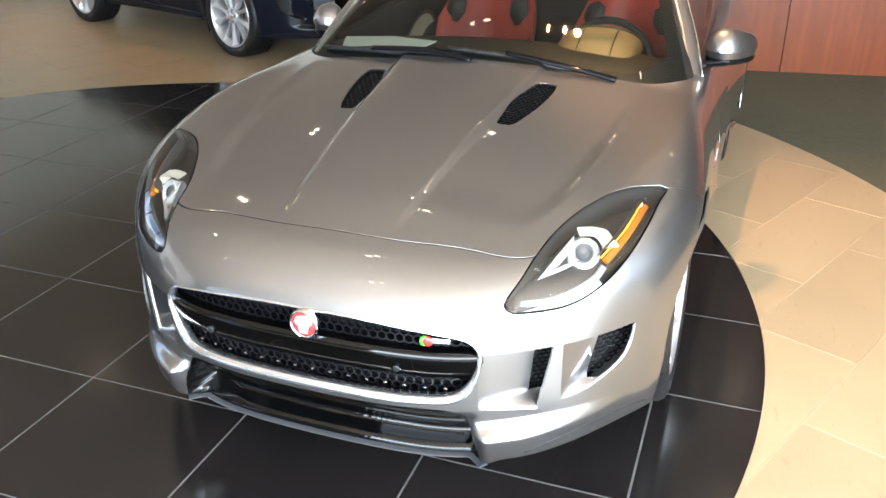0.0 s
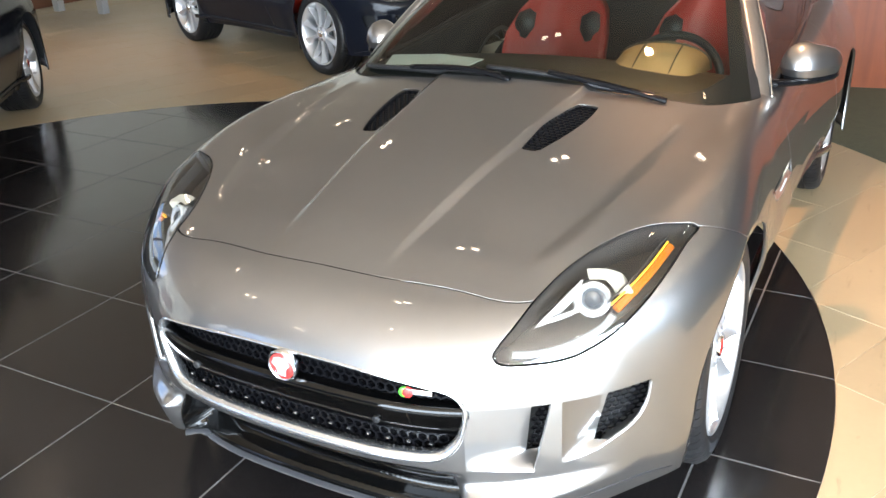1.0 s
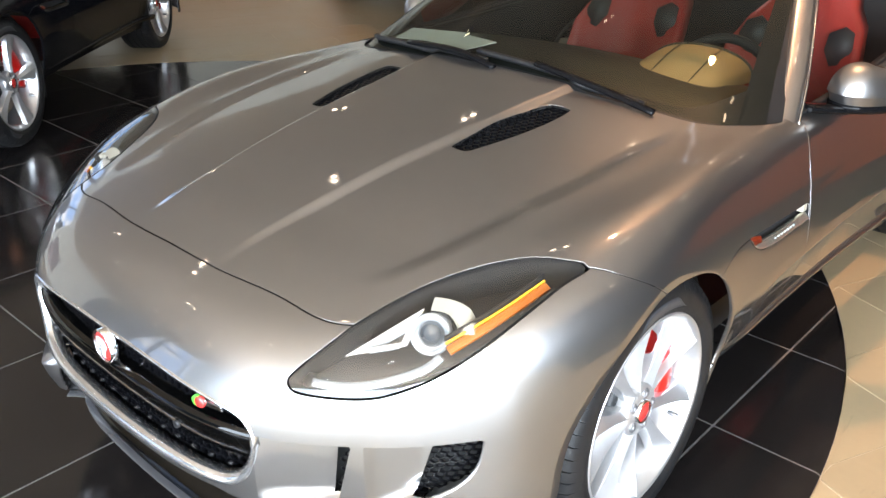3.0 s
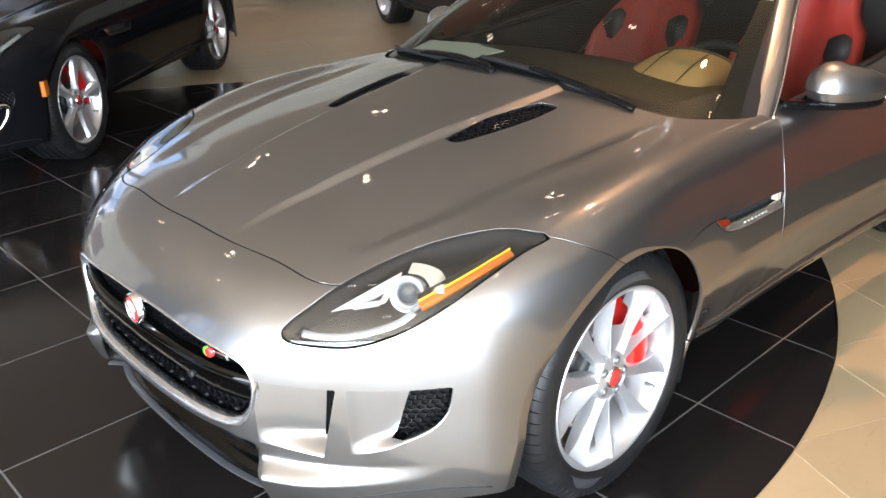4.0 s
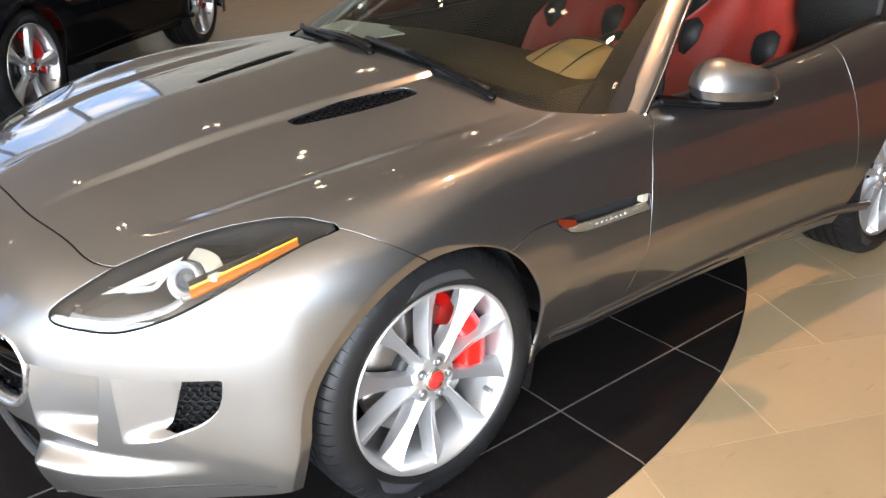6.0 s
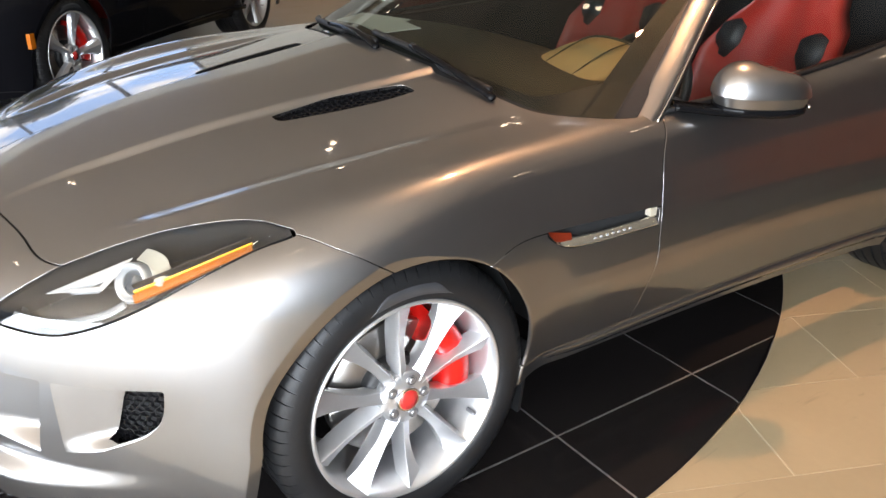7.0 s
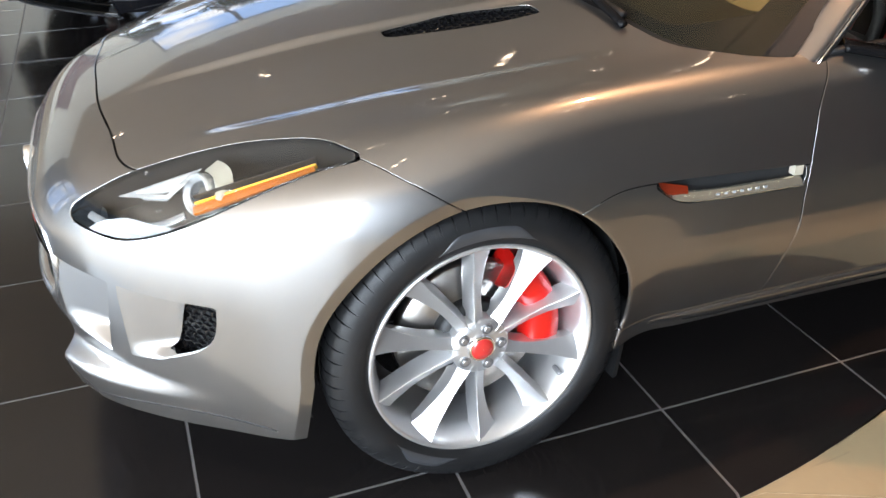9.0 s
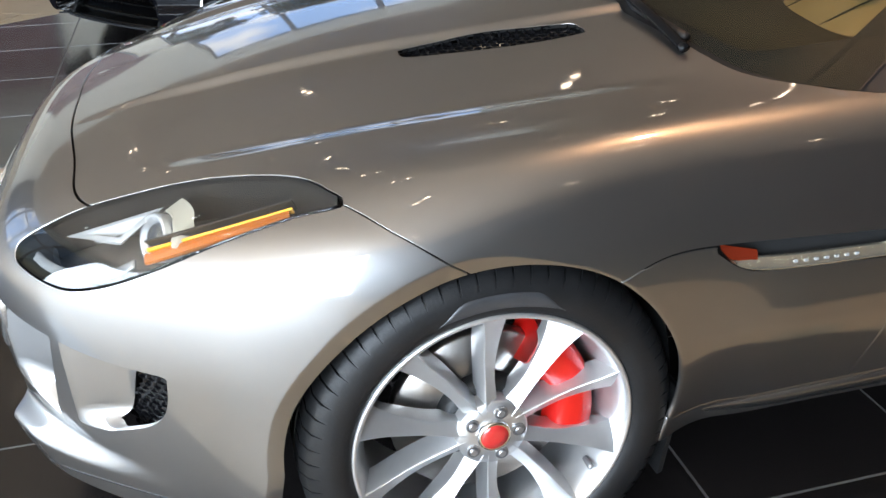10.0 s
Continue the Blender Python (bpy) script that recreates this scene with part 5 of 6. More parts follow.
    both("sill", vs, fs, body_paint, car, "body-coloured sill ledge")
    fx = float(side_x(0.36, 0.30)) - 0.012
    flap = [(0.76, 0.335, 0.16), (fx, 0.340, 0.16), (fx + 0.012, 0.355, 0.36), (0.76, 0.355, 0.36), (0.76, 0.350, 0.16), (fx - 0.003, 0.352, 0.16), (fx + 0.008, 0.365, 0.36), (0.76, 0.365, 0.36)]
    both("mud_flap", flap, [(0, 1, 2, 3), (7, 6, 5, 4), (1, 5, 6, 2), (0, 4, 5, 1)], BLACK_PLASTIC, car, "black mud flap", smooth=False)
    cabin(car, body_paint, detailed)
    for s, door in doors:
        door_mirror(door, body_paint, s)
    return car


def brick_at(c, hx, hy, hz):
    v = np.array([(x, y, z) for x in (-hx, hx) for y in (-hy, hy) for z in (-hz, hz)]) + np.array(c)
    return v, [(0, 1, 3, 2), (4, 6, 7, 5), (0, 4, 5, 1), (2, 3, 7, 6), (0, 2, 6, 4), (1, 5, 7, 3)]


def skin_core():
    """The skin drawn in by a hand's width of its joints, as the dark structure under the panels."""
    v, n, f = skin_mesh()
    g = np.maximum.reduce([0.27 - v[:, 2],
                           np.where(v[:, 2] > 0.6, np.minimum(v[:, 1] - cowl_at(np.abs(v[:, 0])) + 0.03, np.where(v[:, 1] > 0.75, belt_at(v[:, 1]) + 0.012 - np.abs(v[:, 0]), 1)), -1),
                           np.where(np.abs(v[:, 0]) > 0.5, ARCH_R + 0.015 - np.hypot(v[:, 1] - ARCH[0], v[:, 2] - ARCH[1]), -1),
                           np.where(np.abs(v[:, 0]) > 0.5, ARCH_R + 0.015 - np.hypot(v[:, 1] - ARCH[0] - WHEELBASE, v[:, 2] - ARCH[1]), -1),
                           np.where(v[:, 1] < -0.1, np.maximum(0.59 - v[:, 2], -inside_of(view(np.abs(v) * (1, 0, 1) + v * (0, 1, 0), LAMP_RIGHT, LAMP_UP), lamp_outline) + 0.004), -1),
                           np.where((n[:, 2] > 0.5) & (v[:, 1] < 0.45), -inside_of(view(np.abs(v), (1, 0, 0), (0, 1, 0)), scoop_outline), -1),
                           np.where(np.abs(v[:, 0]) > 0.5, -inside_of(view(v, (0, 1, 0), (0, 0, 1)), side_vent_outline), -1)])
    v, n, f = split((v, n, f), g)[0]
    return v - n * 0.010, n, f


# ---- cabin ----
def header(u):
    """The windscreen's top edge, u from -1 to 1."""
    return np.array([0.552 * u, 1.115 + 0.140 * u * u, 1.236 - 0.052 * u * u])


def screen_point(u, w):
    x = 0.752 * u
    y = float(cowl_at(abs(x))) + 0.022
    base = np.array([x, y, float(hood_z(x, y)) - 0.004])
    p = base * (1 - w) + header(u) * w
    return p + np.sin(np.pi * w) * 0.018 * np.array([0, -0.42, 0.9])


RAIL = [(0.795, 0.700, 0.795), (0.772, 0.775, 0.850), (0.730, 0.90, 0.953), (0.655, 1.08, 1.086), (0.586, 1.26, 1.186), (0.556, 1.45, 1.228), (0.545, 1.70, 1.240), (0.540, 2.0, 1.215), (0.555, 2.35, 1.145), (0.585, 2.75, 1.02), (0.62, 3.05, 0.93)]


def cabin(car, body_paint, detailed):
    us, ws = np.linspace(-1, 1, 41), np.linspace(0, 1, 17)
    verts = [screen_point(u, w) for w in ws for u in us]
    screen = solid("windscreen", verts, grid_faces(17, 41), SCREEN_GLASS, car, "raked windscreen with a white slogan along its top")
    screen.visible_shadow = False
    # black band round the glass
    band = []
    for w in np.linspace(0, 1, 25):
        for u, e in ((1.025, 0), (0.935, 1)):
            band.append(screen_point(u, w) - (0, -0.002, 0.002))
    both("screen_band", band, grid_faces(25, 2), BLACK_PLASTIC, car, "black screen edge")
    low = [screen_point(u, w) - (0, -0.002, 0.003) for w in (-0.02, 0.045 + 0.0) for u in us]
    solid("screen_frit", low, grid_faces(2, 41), BLACK_PLASTIC, car, "black screen edge")
    # corner masks rise towards the pillars
    mask = []
    for u in np.linspace(0.62, 1.0, 12):
        top = 0.045 + 0.16 * float(step(u, 0.70, 1.0)) ** 1.5
        mask += [screen_point(u, 0.04) - (0, -0.0025, 0.0035), screen_point(u, top) - (0, -0.0025, 0.0035)]
    both("screen_corner", mask, grid_faces(12, 2), BLACK_PLASTIC, car, "black screen corner")
    topb = [screen_point(u, w) - (0, -0.002, 0.003) for w in (0.955, 1.0) for u in us]
    solid("header_band", topb, grid_faces(2, 41), BLACK_PLASTIC, car, "black band along the screen's top")
    # cowl tray
    tray = []
    for d, h in ((-0.006, -0.014), (0.012, -0.016), (0.030, -0.004)):
        for u in us:
            x = 0.765 * u
            y = float(cowl_at(abs(x))) + d
            tray.append((x, y, float(hood_z(x, y)) + h))
    solid("cowl_tray", tray, grid_faces(3, 41), BLACK_PLASTIC, car, "black plastic cowl tray")
    # pillars and roof
    rail = smooth_line(RAIL, 6)
    vs, fs = sweep(rail, [(-0.036, -0.013), (-0.039, 0.000), (-0.035, 0.0075), (-0.028, 0.0105), (0.010, 0.0130), (0.021, 0.0100), (0.027, -0.002), (0.020, -0.014)], (0.45, -0.35, 0.8))
    both("roof_rail", vs, fs, body_paint, car, "painted windscreen pillar and roof rail")
    trim = rail[6:46] + np.array([0.020, 0.012, -0.016])
    vs, fs = sweep(trim, ring_section(0.008, 0.012, 8, 3), (0.45, -0.35, 0.8))
    both("window_trim", vs, fs, BLACK_PLASTIC, car, "black window seal")
    vs, fs = sweep(rail[6:46] + np.array([0.026, 0.010, -0.008]), ring_section(0.003, 0.004, 6), (0.45, -0.35, 0.8))
    both("bright_strip", vs, fs, CHROME, car, "thin bright window strip")
    rows = []
    for p in rail[23:]:
        for u in np.linspace(-1, 1, 17):
            rows.append((p[0] * u, p[1] - 0.135 * (1 - u * u) * float(step(1.9, p[1], p[1] + 0.65)), p[2] + 0.050 * (1 - u * u)))
    n = len(rail[23:])
    cut = int(n * 0.45)
    solid("roof", rows[:17 * cut], grid_faces(cut, 17), body_paint, car, "painted roof panel")
    solid("rear_window", rows[17 * (cut - 1):], grid_faces(n - cut + 1, 17), GLOSS_BLACK, car, "dark rear window")
    # side window
    side = []
    for w in np.linspace(0, 1, 8):
        for i, p in enumerate(rail[7:49]):
            b = np.array([0.778 - 0.02 * float(step(p[1], 1.5, 2.4)), p[1], float(hood_z(0.77, p[1])) - 0.005])
            side.append(b * (1 - w) + (p + (0.012, 0, -0.012)) * w)
    for ob in both("side_window", side, grid_faces(8, 42), SIDE_GLASS, car, "clear side window"):
        ob.visible_shadow = False
    belt = [(float(belt_at(y)) + 0.004, y, float(hood_z(0.77, y)) + 0.002) for y in np.linspace(0.80, 2.3, 16)]
    vs, fs = sweep(belt, ring_section(0.012, 0.007, 8, 3), (0, 0, 1))
    both("belt_seal", vs, fs, BLACK_PLASTIC, car, "black belt seal")
    # wipers
    for x0, x1, w0, w1 in ((0.48, -0.10, 0.0, 0.045), (-0.04, -0.66, 0.0, 0.06)):
        line = [screen_point(x0 / 0.752 + (x1 - x0) / 0.752 * t, w0 + (w1 - w0) * t) + (0, -0.010, 0.009) for t in np.linspace(0, 1, 16)]
        vs, fs = sweep(line, ring_section(0.009, 0.008, 8, 3), (0, -0.4, 0.9))
        wiper = solid("wiper", vs, fs, BLACK_PLASTIC, car, "black windscreen wiper")
        arm = [np.array(line[0]) + (0.05, -0.030, -0.006), np.array(line[3]) + (0, -0.012, 0.010), np.array(line[9]) + (0, -0.004, 0.010)]
        vs, fs = sweep(smooth_line(arm, 6), ring_section(0.010, 0.007, 8, 3), (0, -0.4, 0.9))
        solid("wiper_arm", vs, fs, GLOSS_BLACK, wiper)
    # tub, dashboard, cowl over the dials
    part("cabin_floor", block(-0.70, 0.70, 0.62, 2.5, 0.20, 0.30), BLACK_LEATHER, car)
    part("bulkhead", block(-0.68, 0.68, 2.38, 2.46, 0.25, 1.00, 0.02), BLACK_LEATHER, car)
    dash = []
    for y, dz in ((0.53, -0.012), (0.60, -0.004), (0.75, 0.0), (0.90, -0.004), (1.00, -0.02), (1.04, -0.06), (1.02, -0.16), (0.99, -0.40)):
        for u in np.linspace(-1, 1, 25):
            dash.append((0.735 * u, y + 0.10 * u * u * float(step(0.9, y, y + 0.4)), 0.905 + dz - 0.045 * u * u - 0.03 * (y < 0.56)))
    solid("dashboard", dash, grid_faces(8, 25), DASH, car, "brown leather dashboard")
    hoodie = []
    for t in np.linspace(0, 1, 10):
        for a in np.linspace(0, np.pi, 15):
            hoodie.append((0.37 + (0.150 + 0.02 * t) * np.cos(a), 0.78 + 0.27 * t, 0.862 + (0.012 + 0.074 * np.sin(t * 1.5)) * np.sin(a) ** 0.7))
    cowl = solid("dial_cowl", hoodie, grid_faces(10, 15), TAN_LEATHER, car, "tan leather cowl over the dials")
    vs, fs = sweep(hoodie[-15:], ring_section(0.006, 0.006, 6), (0, 1, 0))
    solid("cowl_edge", vs, fs, DASH, cowl)
    for t in (0.25, 0.40):
        seam = [(0.37 + (t - 0.32) * 0.9, 0.80 + 0.24 * q, 0.865 + (0.012 + 0.074 * np.sin(q * 1.5)) * 0.99) for q in np.linspace(0, 1, 8)]
        vs, fs = sweep(seam, ring_section(0.0025, 0.002, 6), (0, 0, 1))
        solid("stitching", vs, fs, DASH, cowl)
    a = np.arange(40) * 2 * np.pi / 40
    tilt = pose(0.37, 1.17, 0.775, -24)
    wheel_line = np.array([tilt @ Vector((0.185 * np.cos(t), 0, 0.18 * np.sin(t))) for t in a])
    vs, fs = sweep(wheel_line, ring_section(0.016, 0.016, 10), (0, 1, 0.3), closed=True)
    steering = solid("steering_wheel", vs, fs, BLACK_LEATHER, car, "black leather steering wheel")
    part("wheel_boss", block(-0.08, 0.08, -0.03, 0.02, -0.07, 0.06, 0.02), BLACK_LEATHER, steering, m=tilt)
    for w in ((-0.18, 0.0), (0.0, 0.18)):
        part("wheel_spoke", block(*w, -0.012, 0.008, -0.02, 0.02, 0.005), BLACK_LEATHER, steering, m=tilt)
    for x in (-0.36, 0.36):
        seat(car, x)
    # inner mirror, papers, screen writing
    v, f = sweep([screen_point(0, 0.88) + (0, 0.03, -0.02), screen_point(0, 0.80) + (0, 0.07, -0.05)], ring_section(0.008, 0.008, 8), (1, 0, 0))
    mirror = solid("inner_mirror", v, f, BLACK_PLASTIC, car, "black inner mirror")
    c = screen_point(0, 0.80) + (0, 0.075, -0.055)
    part("mirror_case", block(-0.12, 0.12, -0.018, 0.012, -0.032, 0.032, 0.012, 3), BLACK_PLASTIC, mirror, m=Matrix.Translation(c))
    if not detailed:
        return
    for x0, y0, turn in ((-0.52, 0.74, 20), (-0.36, 0.70, -8)):
        part("paper_sheet", block(-0.11, 0.11, -0.075, 0.075, 0, 0.003), PAPER, car, "white paper on the dashboard", m=pose(x0, y0, 0.905 - 0.045 * (x0 / 0.735) ** 2 + 0.010, 2, 0, turn))
    slogan = bpy.data.curves.new("slogan", "FONT")
    slogan.body, slogan.size, slogan.align_x, slogan.align_y, slogan.extrude, slogan.shear = "#GoodToBeBad", 0.080, "CENTER", "CENTER", 0.0006, 0.12
    slogan.offset = 0.0030
    ob = new("slogan", slogan)
    ob.data.materials.append(WHITE_VINYL)
    q, r, t = (Vector(screen_point(u, w)) for u, w in ((0.29, 0.777), (0.70, 0.800), (0.29, 0.82)))
    right = (r - Vector(screen_point(-0.20, 0.755))).normalized()
    up = (t - q).normalized()
    out = right.cross(up).normalized()
    up = out.cross(right)
    ob.parent = car
    ob.matrix_basis = Matrix(((right.x, up.x, out.x, q.x + out.x * 0.017), (right.y, up.y, out.y, q.y + out.y * 0.017), (right.z, up.z, out.z, q.z + out.z * 0.017), (0, 0, 0, 1)))
    tagged(ob, "white slogan lettering on the windscreen")
    sticker = [screen_point(u, w) + (0, 0.004, -0.001) for w in (0.775, 0.862) for u in (0.89, 0.935, 0.985)]
    decal = solid("sticker", sticker, grid_faces(2, 3), PAPER, car, "white paper sticker behind the screen", smooth=False)
    for i in range(6):
        u0 = 0.90 + 0.012 * i
        solid("barcode_bar", [screen_point(u, w) + (0, 0.0, 0.002) for w in (0.838, 0.856) for u in (u0, u0 + 0.006)], grid_faces(2, 2), BLACK_PLASTIC, decal, smooth=False)


def seat(car, x):
    """A bucket seat: red shell cushion and back, black side openings and centre."""
    rows = []
    prof = [(0.44, 0.235, 0.00), (0.55, 0.250, 0.02), (0.68, 0.255, 0.045), (0.80, 0.250, 0.07), (0.90, 0.215, 0.10), (0.96, 0.165, 0.12), (1.03, 0.150, 0.14), (1.09, 0.135, 0.155), (1.115, 0.09, 0.16)]
    for z, half, back in prof:
        for u in np.linspace(-1, 1, 17):
            wing = 0.10 * abs(u) ** 3 * float(step(0.98, z, z + 0.25))
            rows.append((x + half * u, 1.74 + back * 1.5 - wing + 0.015 * np.cos(u * 6), z))
    n = len(prof)
    back_rows = [(p[0], p[1] + 0.09, p[2]) for p in rows]
    verts = rows + back_rows
    f = [q[::-1] for q in grid_faces(n, 17)] + [tuple(i + n * 17 for i in q) for q in grid_faces(n, 17)]
    for i in range(n - 1):
        for j in (0, 16):
            a, b = i * 17 + j, (i + 1) * 17 + j
            f.append((a, b, b + n * 17, a + n * 17))
    f += [((n - 1) * 17 + j, (n - 1) * 17 + j + 1, (2 * n - 1) * 17 + j + 1, (2 * n - 1) * 17 + j) for j in range(16)]
    s = solid("seat", verts, f, RED_LEATHER, car, "red leather bucket seat with black openings")
    part("seat_cushion", block(-0.25, 0.25, -0.30, 0.26, -0.09, 0.09, 0.06, 4), RED_LEATHER, s, smooth=True, m=pose(x, 1.50, 0.40, 6))
    for u in (-0.172, 0.172):
        q = [(0.010, 0.072), (0.050, 0.050), (0.052, -0.010), (0.018, -0.062), (-0.026, -0.050), (-0.048, 0.005), (-0.030, 0.055)]
        hole = [(a * (1 if u < 0 else -1), b) for a, b in q]
        v = [(x + u + a, 1.735 + 1.5 * 0.10 * (0.835 + b - 0.44) / 0.46 - 0.045, 0.835 + b) for a, b in hole]
        m = len(v)
        v += [(p[0], p[1] + 0.05, p[2]) for p in v]
        solid("seat_opening", v, [tuple(range(m))[::-1]] + [(i, (i + 1) % m, m + (i + 1) % m, m + i) for i in range(m)], BLACK_LEATHER, s, "black harness opening")


def door_mirror(door, body_paint, s):
    """A door mirror: domed painted cap, black foot under it and a bright repeater strip."""
    flip = (lambda v, ff: (np.array(v), ff)) if s > 0 else mirrored
    c = np.array([0.880, 1.078, 0.892])
    along = np.array([0.080, 0.118, 0.0])
    along /= np.linalg.norm(along)
    out = np.cross(along, (0, 0, 1))

    def shell(rows, cols, levels):
        verts = []
        for size, z in levels:
            for a in np.arange(cols) * 2 * np.pi / cols:
                ca, sa = np.cos(a), np.sin(a)
                u = np.sign(ca) * abs(ca) ** 0.85 * 0.132 * size
                w = np.sign(sa) * abs(sa) ** 0.85 * (0.074 if sa > 0 else 0.060) * size * (1 - 0.22 * ca)
                lift = -0.030 * ca * (z > 0.003) * (1 - size) * size
                verts.append(c + along * (u - 0.012 * (1 - size)) + out * w + np.array([0, 0, z + lift - 0.004 * ca]))
        f = grid_faces(len(levels), cols, True)
        return verts, f + [tuple(range((len(levels) - 1) * cols, len(levels) * cols))]
    dome = [(0.885, -0.030), (0.972, -0.002), (0.985, 0.001), (1.0, 0.002)] + [(np.cos(t) ** 0.70, 0.002 + 0.076 * np.sin(t)) for t in np.linspace(0.06, 1.50, 16)]
    v, f = shell(0, 40, dome)
    mirror = solid("door_mirror", *flip(v, f), body_paint, door, "domed painted door mirror cap on a black foot")
    sharp(mirror, 28)
    v, f = shell(0, 40, [(0.55, -0.052), (0.84, -0.048), (0.93, -0.040), (0.94, -0.028), (0.90, -0.024)])
    solid("mirror_underside", *flip(v, f), GLOSS_BLACK, mirror, "gloss black underside")
    ring = shell(0, 40, [(0.985, -0.027)])[0]
    strip = [ring[k % 40] for k in range(-14, 2)]
    vs, fs = sweep(strip, ring_section(0.004, 0.006, 8, 3), (0, 0, 1))
    solid("repeater_strip", *flip(vs, fs), CHROME, mirror, "bright repeater strip")
    arm = smooth_line([(0.770, 0.870, 0.868), (0.800, 0.925, 0.860), (0.850, 1.01, 0.850), (0.900, 1.10, 0.848)], 5)
    vs, fs = sweep(arm, ring_section(0.034, 0.012, 10, 3), (0, 0, 1))
    solid("mirror_foot", *flip(vs, fs), GLOSS_BLACK, mirror, "gloss black mirror foot")


car_silver = coupe("sports_car", "silver two-door sports coupe with red seats on the dark tiled disc", SILVER, None, 10)
if FULL:
    black_car = coupe("black_car", "glossy black coupe with five-spoke wheels parked on the disc", BLACK_PAINT, pose(-3.06, 0.28, 0, 0, 0, 41.3) @ pose(-0.885, 0, 0), 5, detailed=False)
    fog = np.array([0.10, 0.118, 0.135])
    across = np.cross(fog, front_point(0.70, 0.37)[1])
    across *= 0.046 / np.linalg.norm(across)
    ring = [np.array([0.700, 0, 0.370]) + 0.52 * np.cos(a) * fog + np.sin(a) * across for a in np.linspace(0, 2 * np.pi, 41)[:-1]]
    ring = np.array([front_point(float(p[0]), float(p[2]))[0] - (0, 0.006, 0) for p in ring])
    fog_v, fog_f = sweep(ring, ring_section(0.012, 0.008, 8, 3), front_point(0.70, 0.37)[1], closed=True)
    for ob in both("fog_lamp", fog_v, fog_f, CHROME, black_car, "chrome-rimmed fog lamp"):
        face_v = [(p[0] * (1 if ob.data.vertices[0].co.x > 0 else -1), p[1] + 0.002, p[2]) for p in ring]
        solid("fog_glass", face_v, [tuple(range(40))], GLOSS_BLACK, ob, smooth=False)
    both("side_marker", *brick_at((0.868, -0.37, 0.49), 0.012, 0.018, 0.040), AMBER, black_car, "amber side marker", smooth=False)
    coupe("dark_saloon", "dark blue-black car parked on the beige floor", NAVY_PAINT, pose(-3.09, 3.55, 0, 0, 0, 69.2) @ pose(0.885, 0, 0), 10, caliper=False, detailed=False)


# ---- trees outside ----
def tree(x, y, height, seed):
    """A tapered trunk with limbs and a crown of small leaf clumps."""
    rng = np.random.default_rng(seed)
    top = tagged(empty("tree", m=pose(x, y, -0.12)), "leafy green tree outside the showroom windows", "tree", "trees outside")
    trunk = [(0.15 * np.sin(k * 0.9 + seed), 0.12 * np.cos(k * 1.3), height * 0.62 * k / 7) for k in range(8)]
    vs, fs = sweep(trunk, ring_section(0.16, 0.16, 8), (1, 0.1, 0), scales=np.linspace(1.2, 0.35, 8))
    part_trunk = solid("trunk", vs, fs, BARK, top)
    for k in range(6):
        a, z = k * 1.05 + rng.random(), height * (0.32 + 0.05 * k)
        end = (1.4 * np.cos(a), 1.4 * np.sin(a), z + 1.0)
        vs, fs = sweep([(0, 0, z), (0.6 * np.cos(a), 0.6 * np.sin(a), z + 0.35), end], ring_section(0.06, 0.06, 6), (0.1, 0.2, 1), scales=[1, 0.7, 0.35])
        solid("limb", vs, fs, BARK, part_trunk)
    n = 3200
    d = rng.normal(size=(n, 3))
    d /= np.linalg.norm(d, axis=1, keepdims=True)
    r = rng.random(n) ** 0.45
    lump = 1 + 0.25 * np.sin(d[:, 0] * 5 + seed) * np.cos(d[:, 1] * 4 - seed) + 0.15 * np.sin(d[:, 2] * 9)
    c = d * (r * lump)[:, None] * np.array([height * 0.30, height * 0.30, height * 0.30]) + np.array([0, 0, height * 0.66])
    verts, faces = [], []
    for i in range(n):
        u, w = rng.normal(size=3), rng.normal(size=3)
        u /= np.linalg.norm(u)
        w = np.cross(u, w)
        w /= np.linalg.norm(w)
        s = 0.10 + 0.10 * rng.random()
        b = len(verts)
        verts += [c[i] - u * s, c[i] + w * s * 0.6, c[i] + u * s, c[i] - w * s * 0.6]
        faces.append((b, b + 1, b + 2, b + 3))
    tagged(solid("crown", verts, faces, LEAF, top, "green leaves"), kind="stuff")
    return top


if FULL:
    first_tree = tree(-24, -7, 5.4, 3)
    for x, y, s in ((-27, 1.5, 1.0), (-22, -13, 0.9), (-30, -3, 1.15), (-26, -20, 1.1), (-6, -24, 1.0), (2, -27, 1.15), (9, -23, 0.9), (24, -12, 1.0)):
        copy_thing(first_tree, pose(x, y, -0.12, 0, 0, 40 * x) @ Matrix.Scale(s, 4))


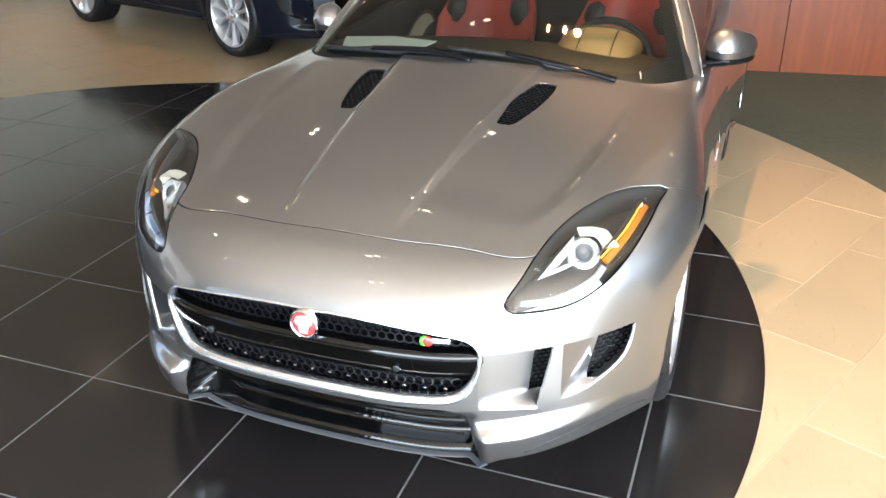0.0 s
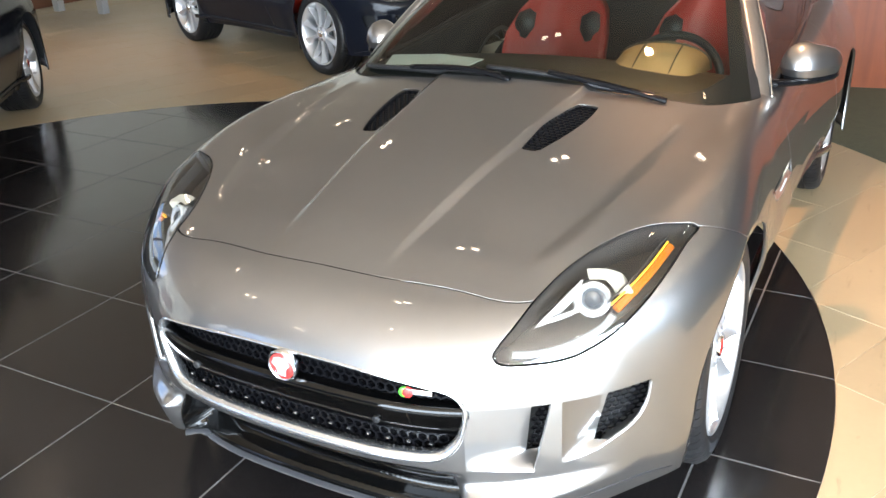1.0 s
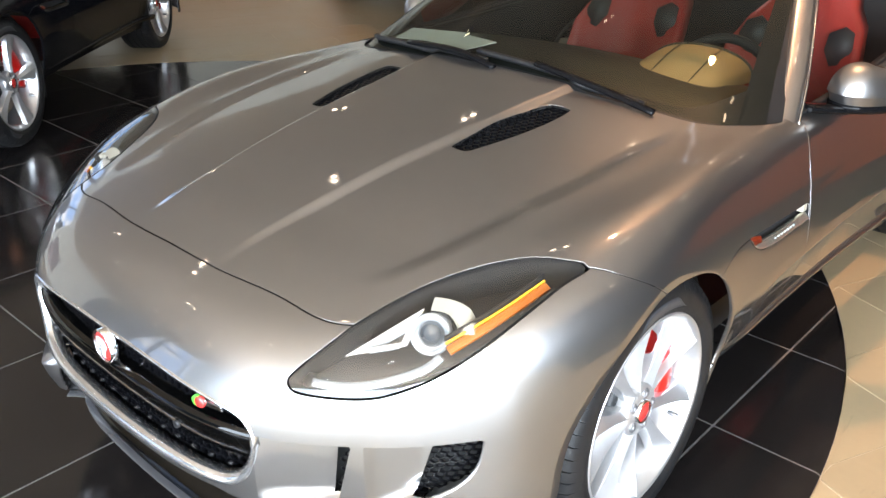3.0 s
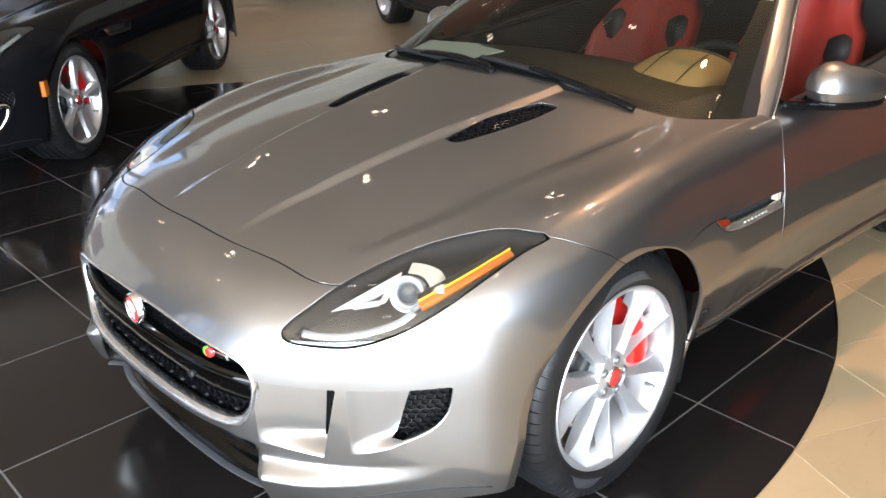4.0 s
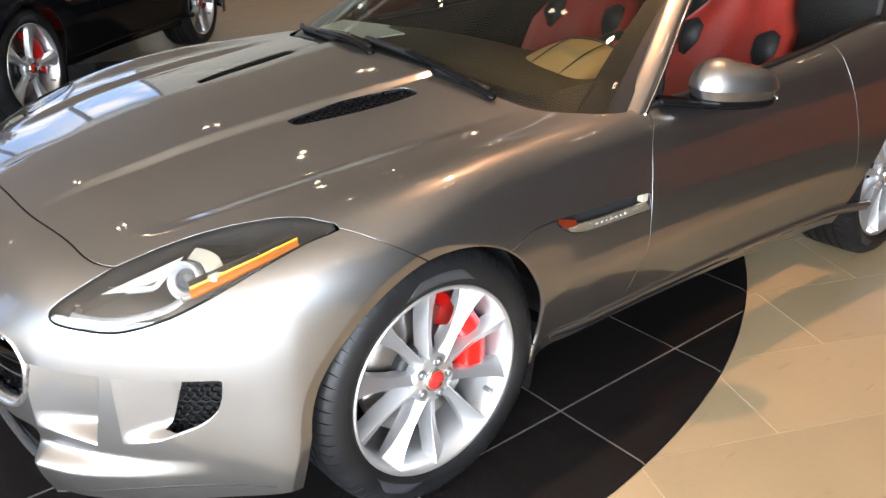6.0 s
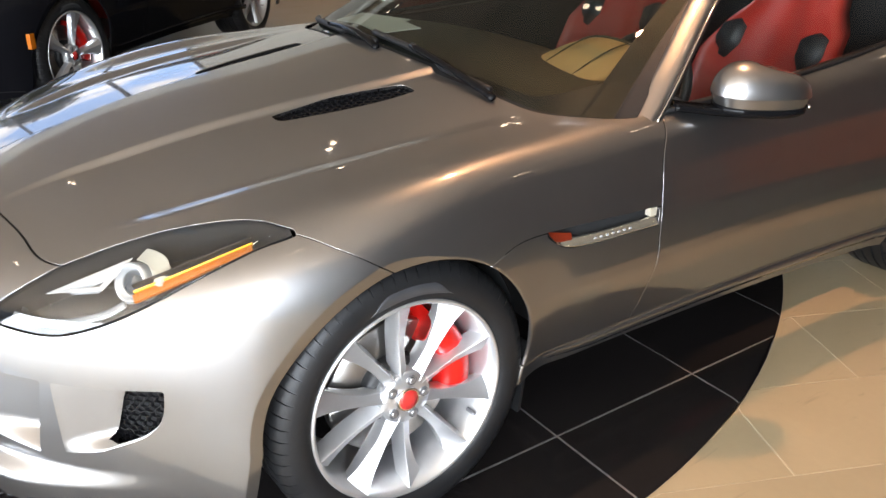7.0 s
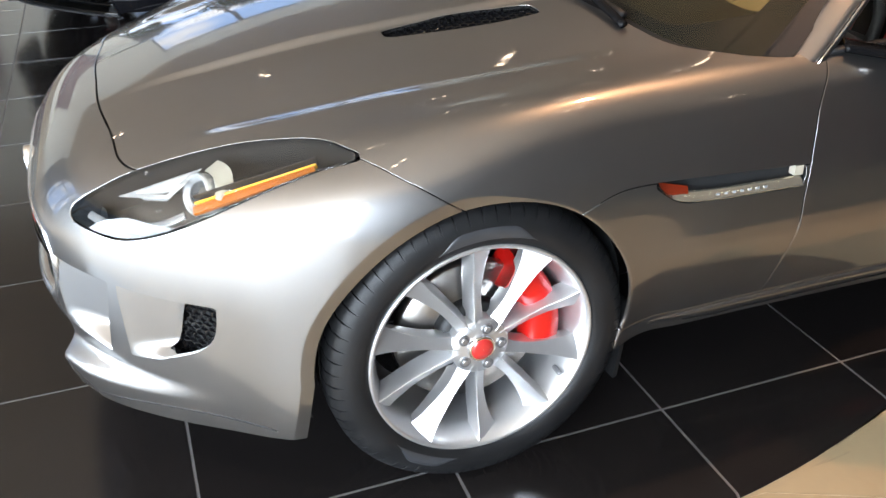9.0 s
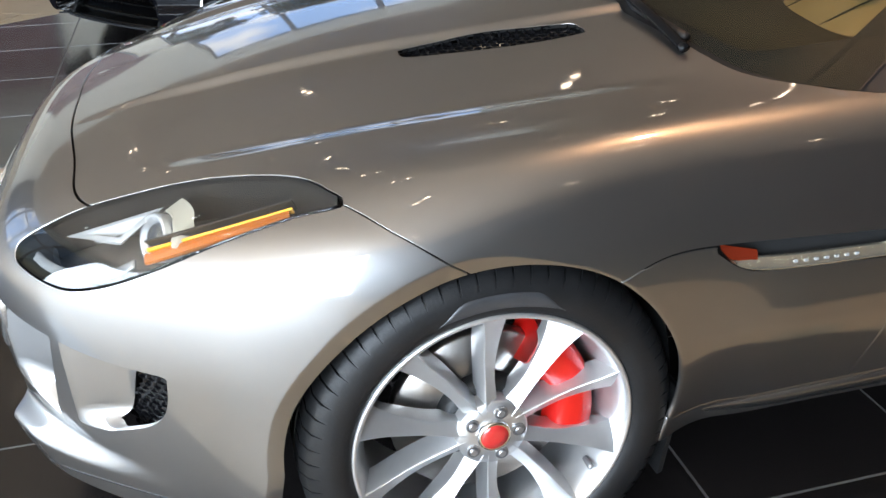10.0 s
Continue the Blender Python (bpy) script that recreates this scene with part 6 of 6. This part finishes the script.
def sky_backdrop():
    """Blue sky with white clouds, far beyond the trees."""
    m = bpy.data.materials.new("far_sky")
    m.use_nodes = True
    nt = m.node_tree
    nt.nodes.remove(nt.nodes["Principled BSDF"])
    glow, co, cloud, ramp = (nt.nodes.new(k) for k in ("ShaderNodeEmission", "ShaderNodeTexCoord", "ShaderNodeTexNoise", "ShaderNodeValToRGB"))
    stretch = nt.nodes.new("ShaderNodeMapping")
    stretch.inputs["Scale"].default_value = (0.05, 0.05, 0.11)
    nt.links.new(co.outputs["Object"], stretch.inputs[0])
    nt.links.new(stretch.outputs[0], cloud.inputs["Vector"])
    cloud.inputs["Scale"].default_value, cloud.inputs["Detail"].default_value = 1.6, 6
    ramp.color_ramp.elements[0].position, ramp.color_ramp.elements[0].color = 0.47, (0.34, 0.55, 0.95, 1)
    ramp.color_ramp.elements[1].position, ramp.color_ramp.elements[1].color = 0.62, (0.95, 0.97, 1, 1)
    nt.links.new(cloud.outputs["Fac"], ramp.inputs["Fac"])
    nt.links.new(ramp.outputs[0], glow.inputs["Color"])
    glow.inputs["Strength"].default_value = 4.0
    nt.links.new(glow.outputs[0], nt.nodes["Material Output"].inputs["Surface"])
    v = [(-90, y, z) for z in (-1, 60) for y in (-120, 120)]
    tagged(solid("backdrop", v, [(0, 1, 3, 2)], m, smooth=False), "blue sky with white clouds", "sky", kind="structure")


sky_backdrop()


# ---- floor pieces ----
def clipped_tile(name, corners, keep, mat, rounding=0.004):
    """One tile: its corners clipped to a convex or ring-shaped zone by stepping round its edge."""
    pts = []
    n = len(corners)
    for i in range(n):
        a, b = np.array(corners[i]), np.array(corners[(i + 1) % n])
        for t in np.arange(12) / 12:
            pts.append(a + (b - a) * t)
    pts = [keep(p) for p in pts]
    out = [pts[0]]
    for p in pts[1:]:
        if np.hypot(*(p - out[-1])) > 0.004:
            out.append(p)
    if len(out) < 4:
        return
    c = np.mean(out, 0)
    e1 = np.array(out) - c
    area = 0.5 * abs(np.dot(e1[:, 0], np.roll(e1[:, 1], -1)) - np.dot(e1[:, 1], np.roll(e1[:, 0], -1)))
    if area < 0.004:
        return
    straight = []
    m = len(out)
    for i in range(m):
        a, b, d = out[i - 1], out[i], out[(i + 1) % m]
        u, w = b - a, d - b
        if abs(u[0] * w[1] - u[1] * w[0]) > 1e-5 * 1:
            straight.append(b)
    out = straight if len(straight) > 3 else out
    m = len(out)
    verts = [(*(p), 0.0) for p in (c + (np.array(out) - c) * (1 - 0.0015 / max(area ** 0.5, 0.05)))] + [(*p, -0.0035) for p in out]
    faces = [tuple(range(m))] + [(i, m + i, m + (i + 1) % m, (i + 1) % m) for i in range(m)]
    me = bpy.data.meshes.new(name)
    me.from_pydata(verts, [], faces)
    me.materials.append(mat)
    ob = new(name, me)
    ob.parent = floor


def into_disc(p):
    d = p - np.array(DISC)
    r = np.hypot(*d)
    return p if r <= DISC_R - 0.001 else np.array(DISC) + d * (DISC_R - 0.001) / r


PITCH, ROW = 0.602, 0.556
for i in range(-9, 3):
    for j in range(-7, 6):
        x, y, g = 0.818 + PITCH * i, -0.048 + ROW * j, 0.0028
        if min(np.hypot(cx - DISC[0], cy - DISC[1]) for cx in (x, x + PITCH) for cy in (y, y + ROW)) > DISC_R:
            continue
        clipped_tile("tile", [(x + g, y + g), (x + PITCH - g, y + g), (x + PITCH - g, y + ROW - g), (x + g, y + ROW - g)], into_disc, DARK_TILE)


def out_of_disc(p):
    d = p - np.array(DISC)
    r = np.hypot(*d)
    if r < DISC_R + 0.001:
        return np.array(DISC) + d * (DISC_R + 0.001) / r
    return p


# beige stone: laid askew to the disc; the nearest courses piece by piece, the rest as one sheet of pieces
along, across = np.array([0.40, 0.917]), np.array([0.917, -0.40])
STONE = 0.380
rest_v, rest_f = [], []
for i in range(-26, 22):
    for j in range(-18, 18):
        o = across * (0.055 + STONE * i) + along * (0.9 * j + 0.45 * (i % 2))
        g = 0.0015
        quad = [o + across * g + along * g, o + across * (STONE - g) + along * g, o + across * (STONE - g) + along * (0.9 - g), o + across * g + along * (0.9 - g)]
        mid = sum(quad) / 4
        if not (WEST + 0.05 < mid[0] < EAST - 0.05 and SOUTH + 0.05 < mid[1] < NORTH - 0.05):
            continue
        rs = [np.hypot(*(q - np.array(DISC))) for q in quad]
        if max(rs) < DISC_R or (min(rs) > CARPET_R and mid[0] > 0.2 and mid[1] > 0.9):
            continue
        if 0.2 < mid[0] < 3.2 and -1.2 < mid[1] < 4.0 or min(rs) < DISC_R + 0.02:
            clipped_tile("stone_tile", quad, out_of_disc, BEIGE_TILE)
        else:
            b = len(rest_v)
            rest_v += [(q[0], q[1], 0.0) for q in quad] + [(q[0], q[1], -0.0035) for q in quad]
            rest_f += [(b + 3, b + 2, b + 1, b)] + [(b + k, b + 4 + k, b + 4 + (k + 1) % 4, b + (k + 1) % 4) for k in range(4)]
tagged(solid("stone_tiling", rest_v, [f[::-1] for f in rest_f], BEIGE_TILE, floor, "beige polished stone tiling", smooth=False), kind="stuff")

# carpet beyond the stone ring
a = np.linspace(-0.02, 1.15, 60)
cv = []
for r, z in ((CARPET_R, 0.0), (CARPET_R + 0.005, 0.007), (9.5, 0.007)):
    cv += [(min(DISC[0] + r * np.cos(t), EAST - 0.01), min(DISC[1] + r * np.sin(t), NORTH - 0.01), z) for t in a]
tagged(solid("carpet", cv, [f[::-1] for f in grid_faces(3, len(a))], CARPET), "dark olive carpet with a curved edge on the floor", "carpet")
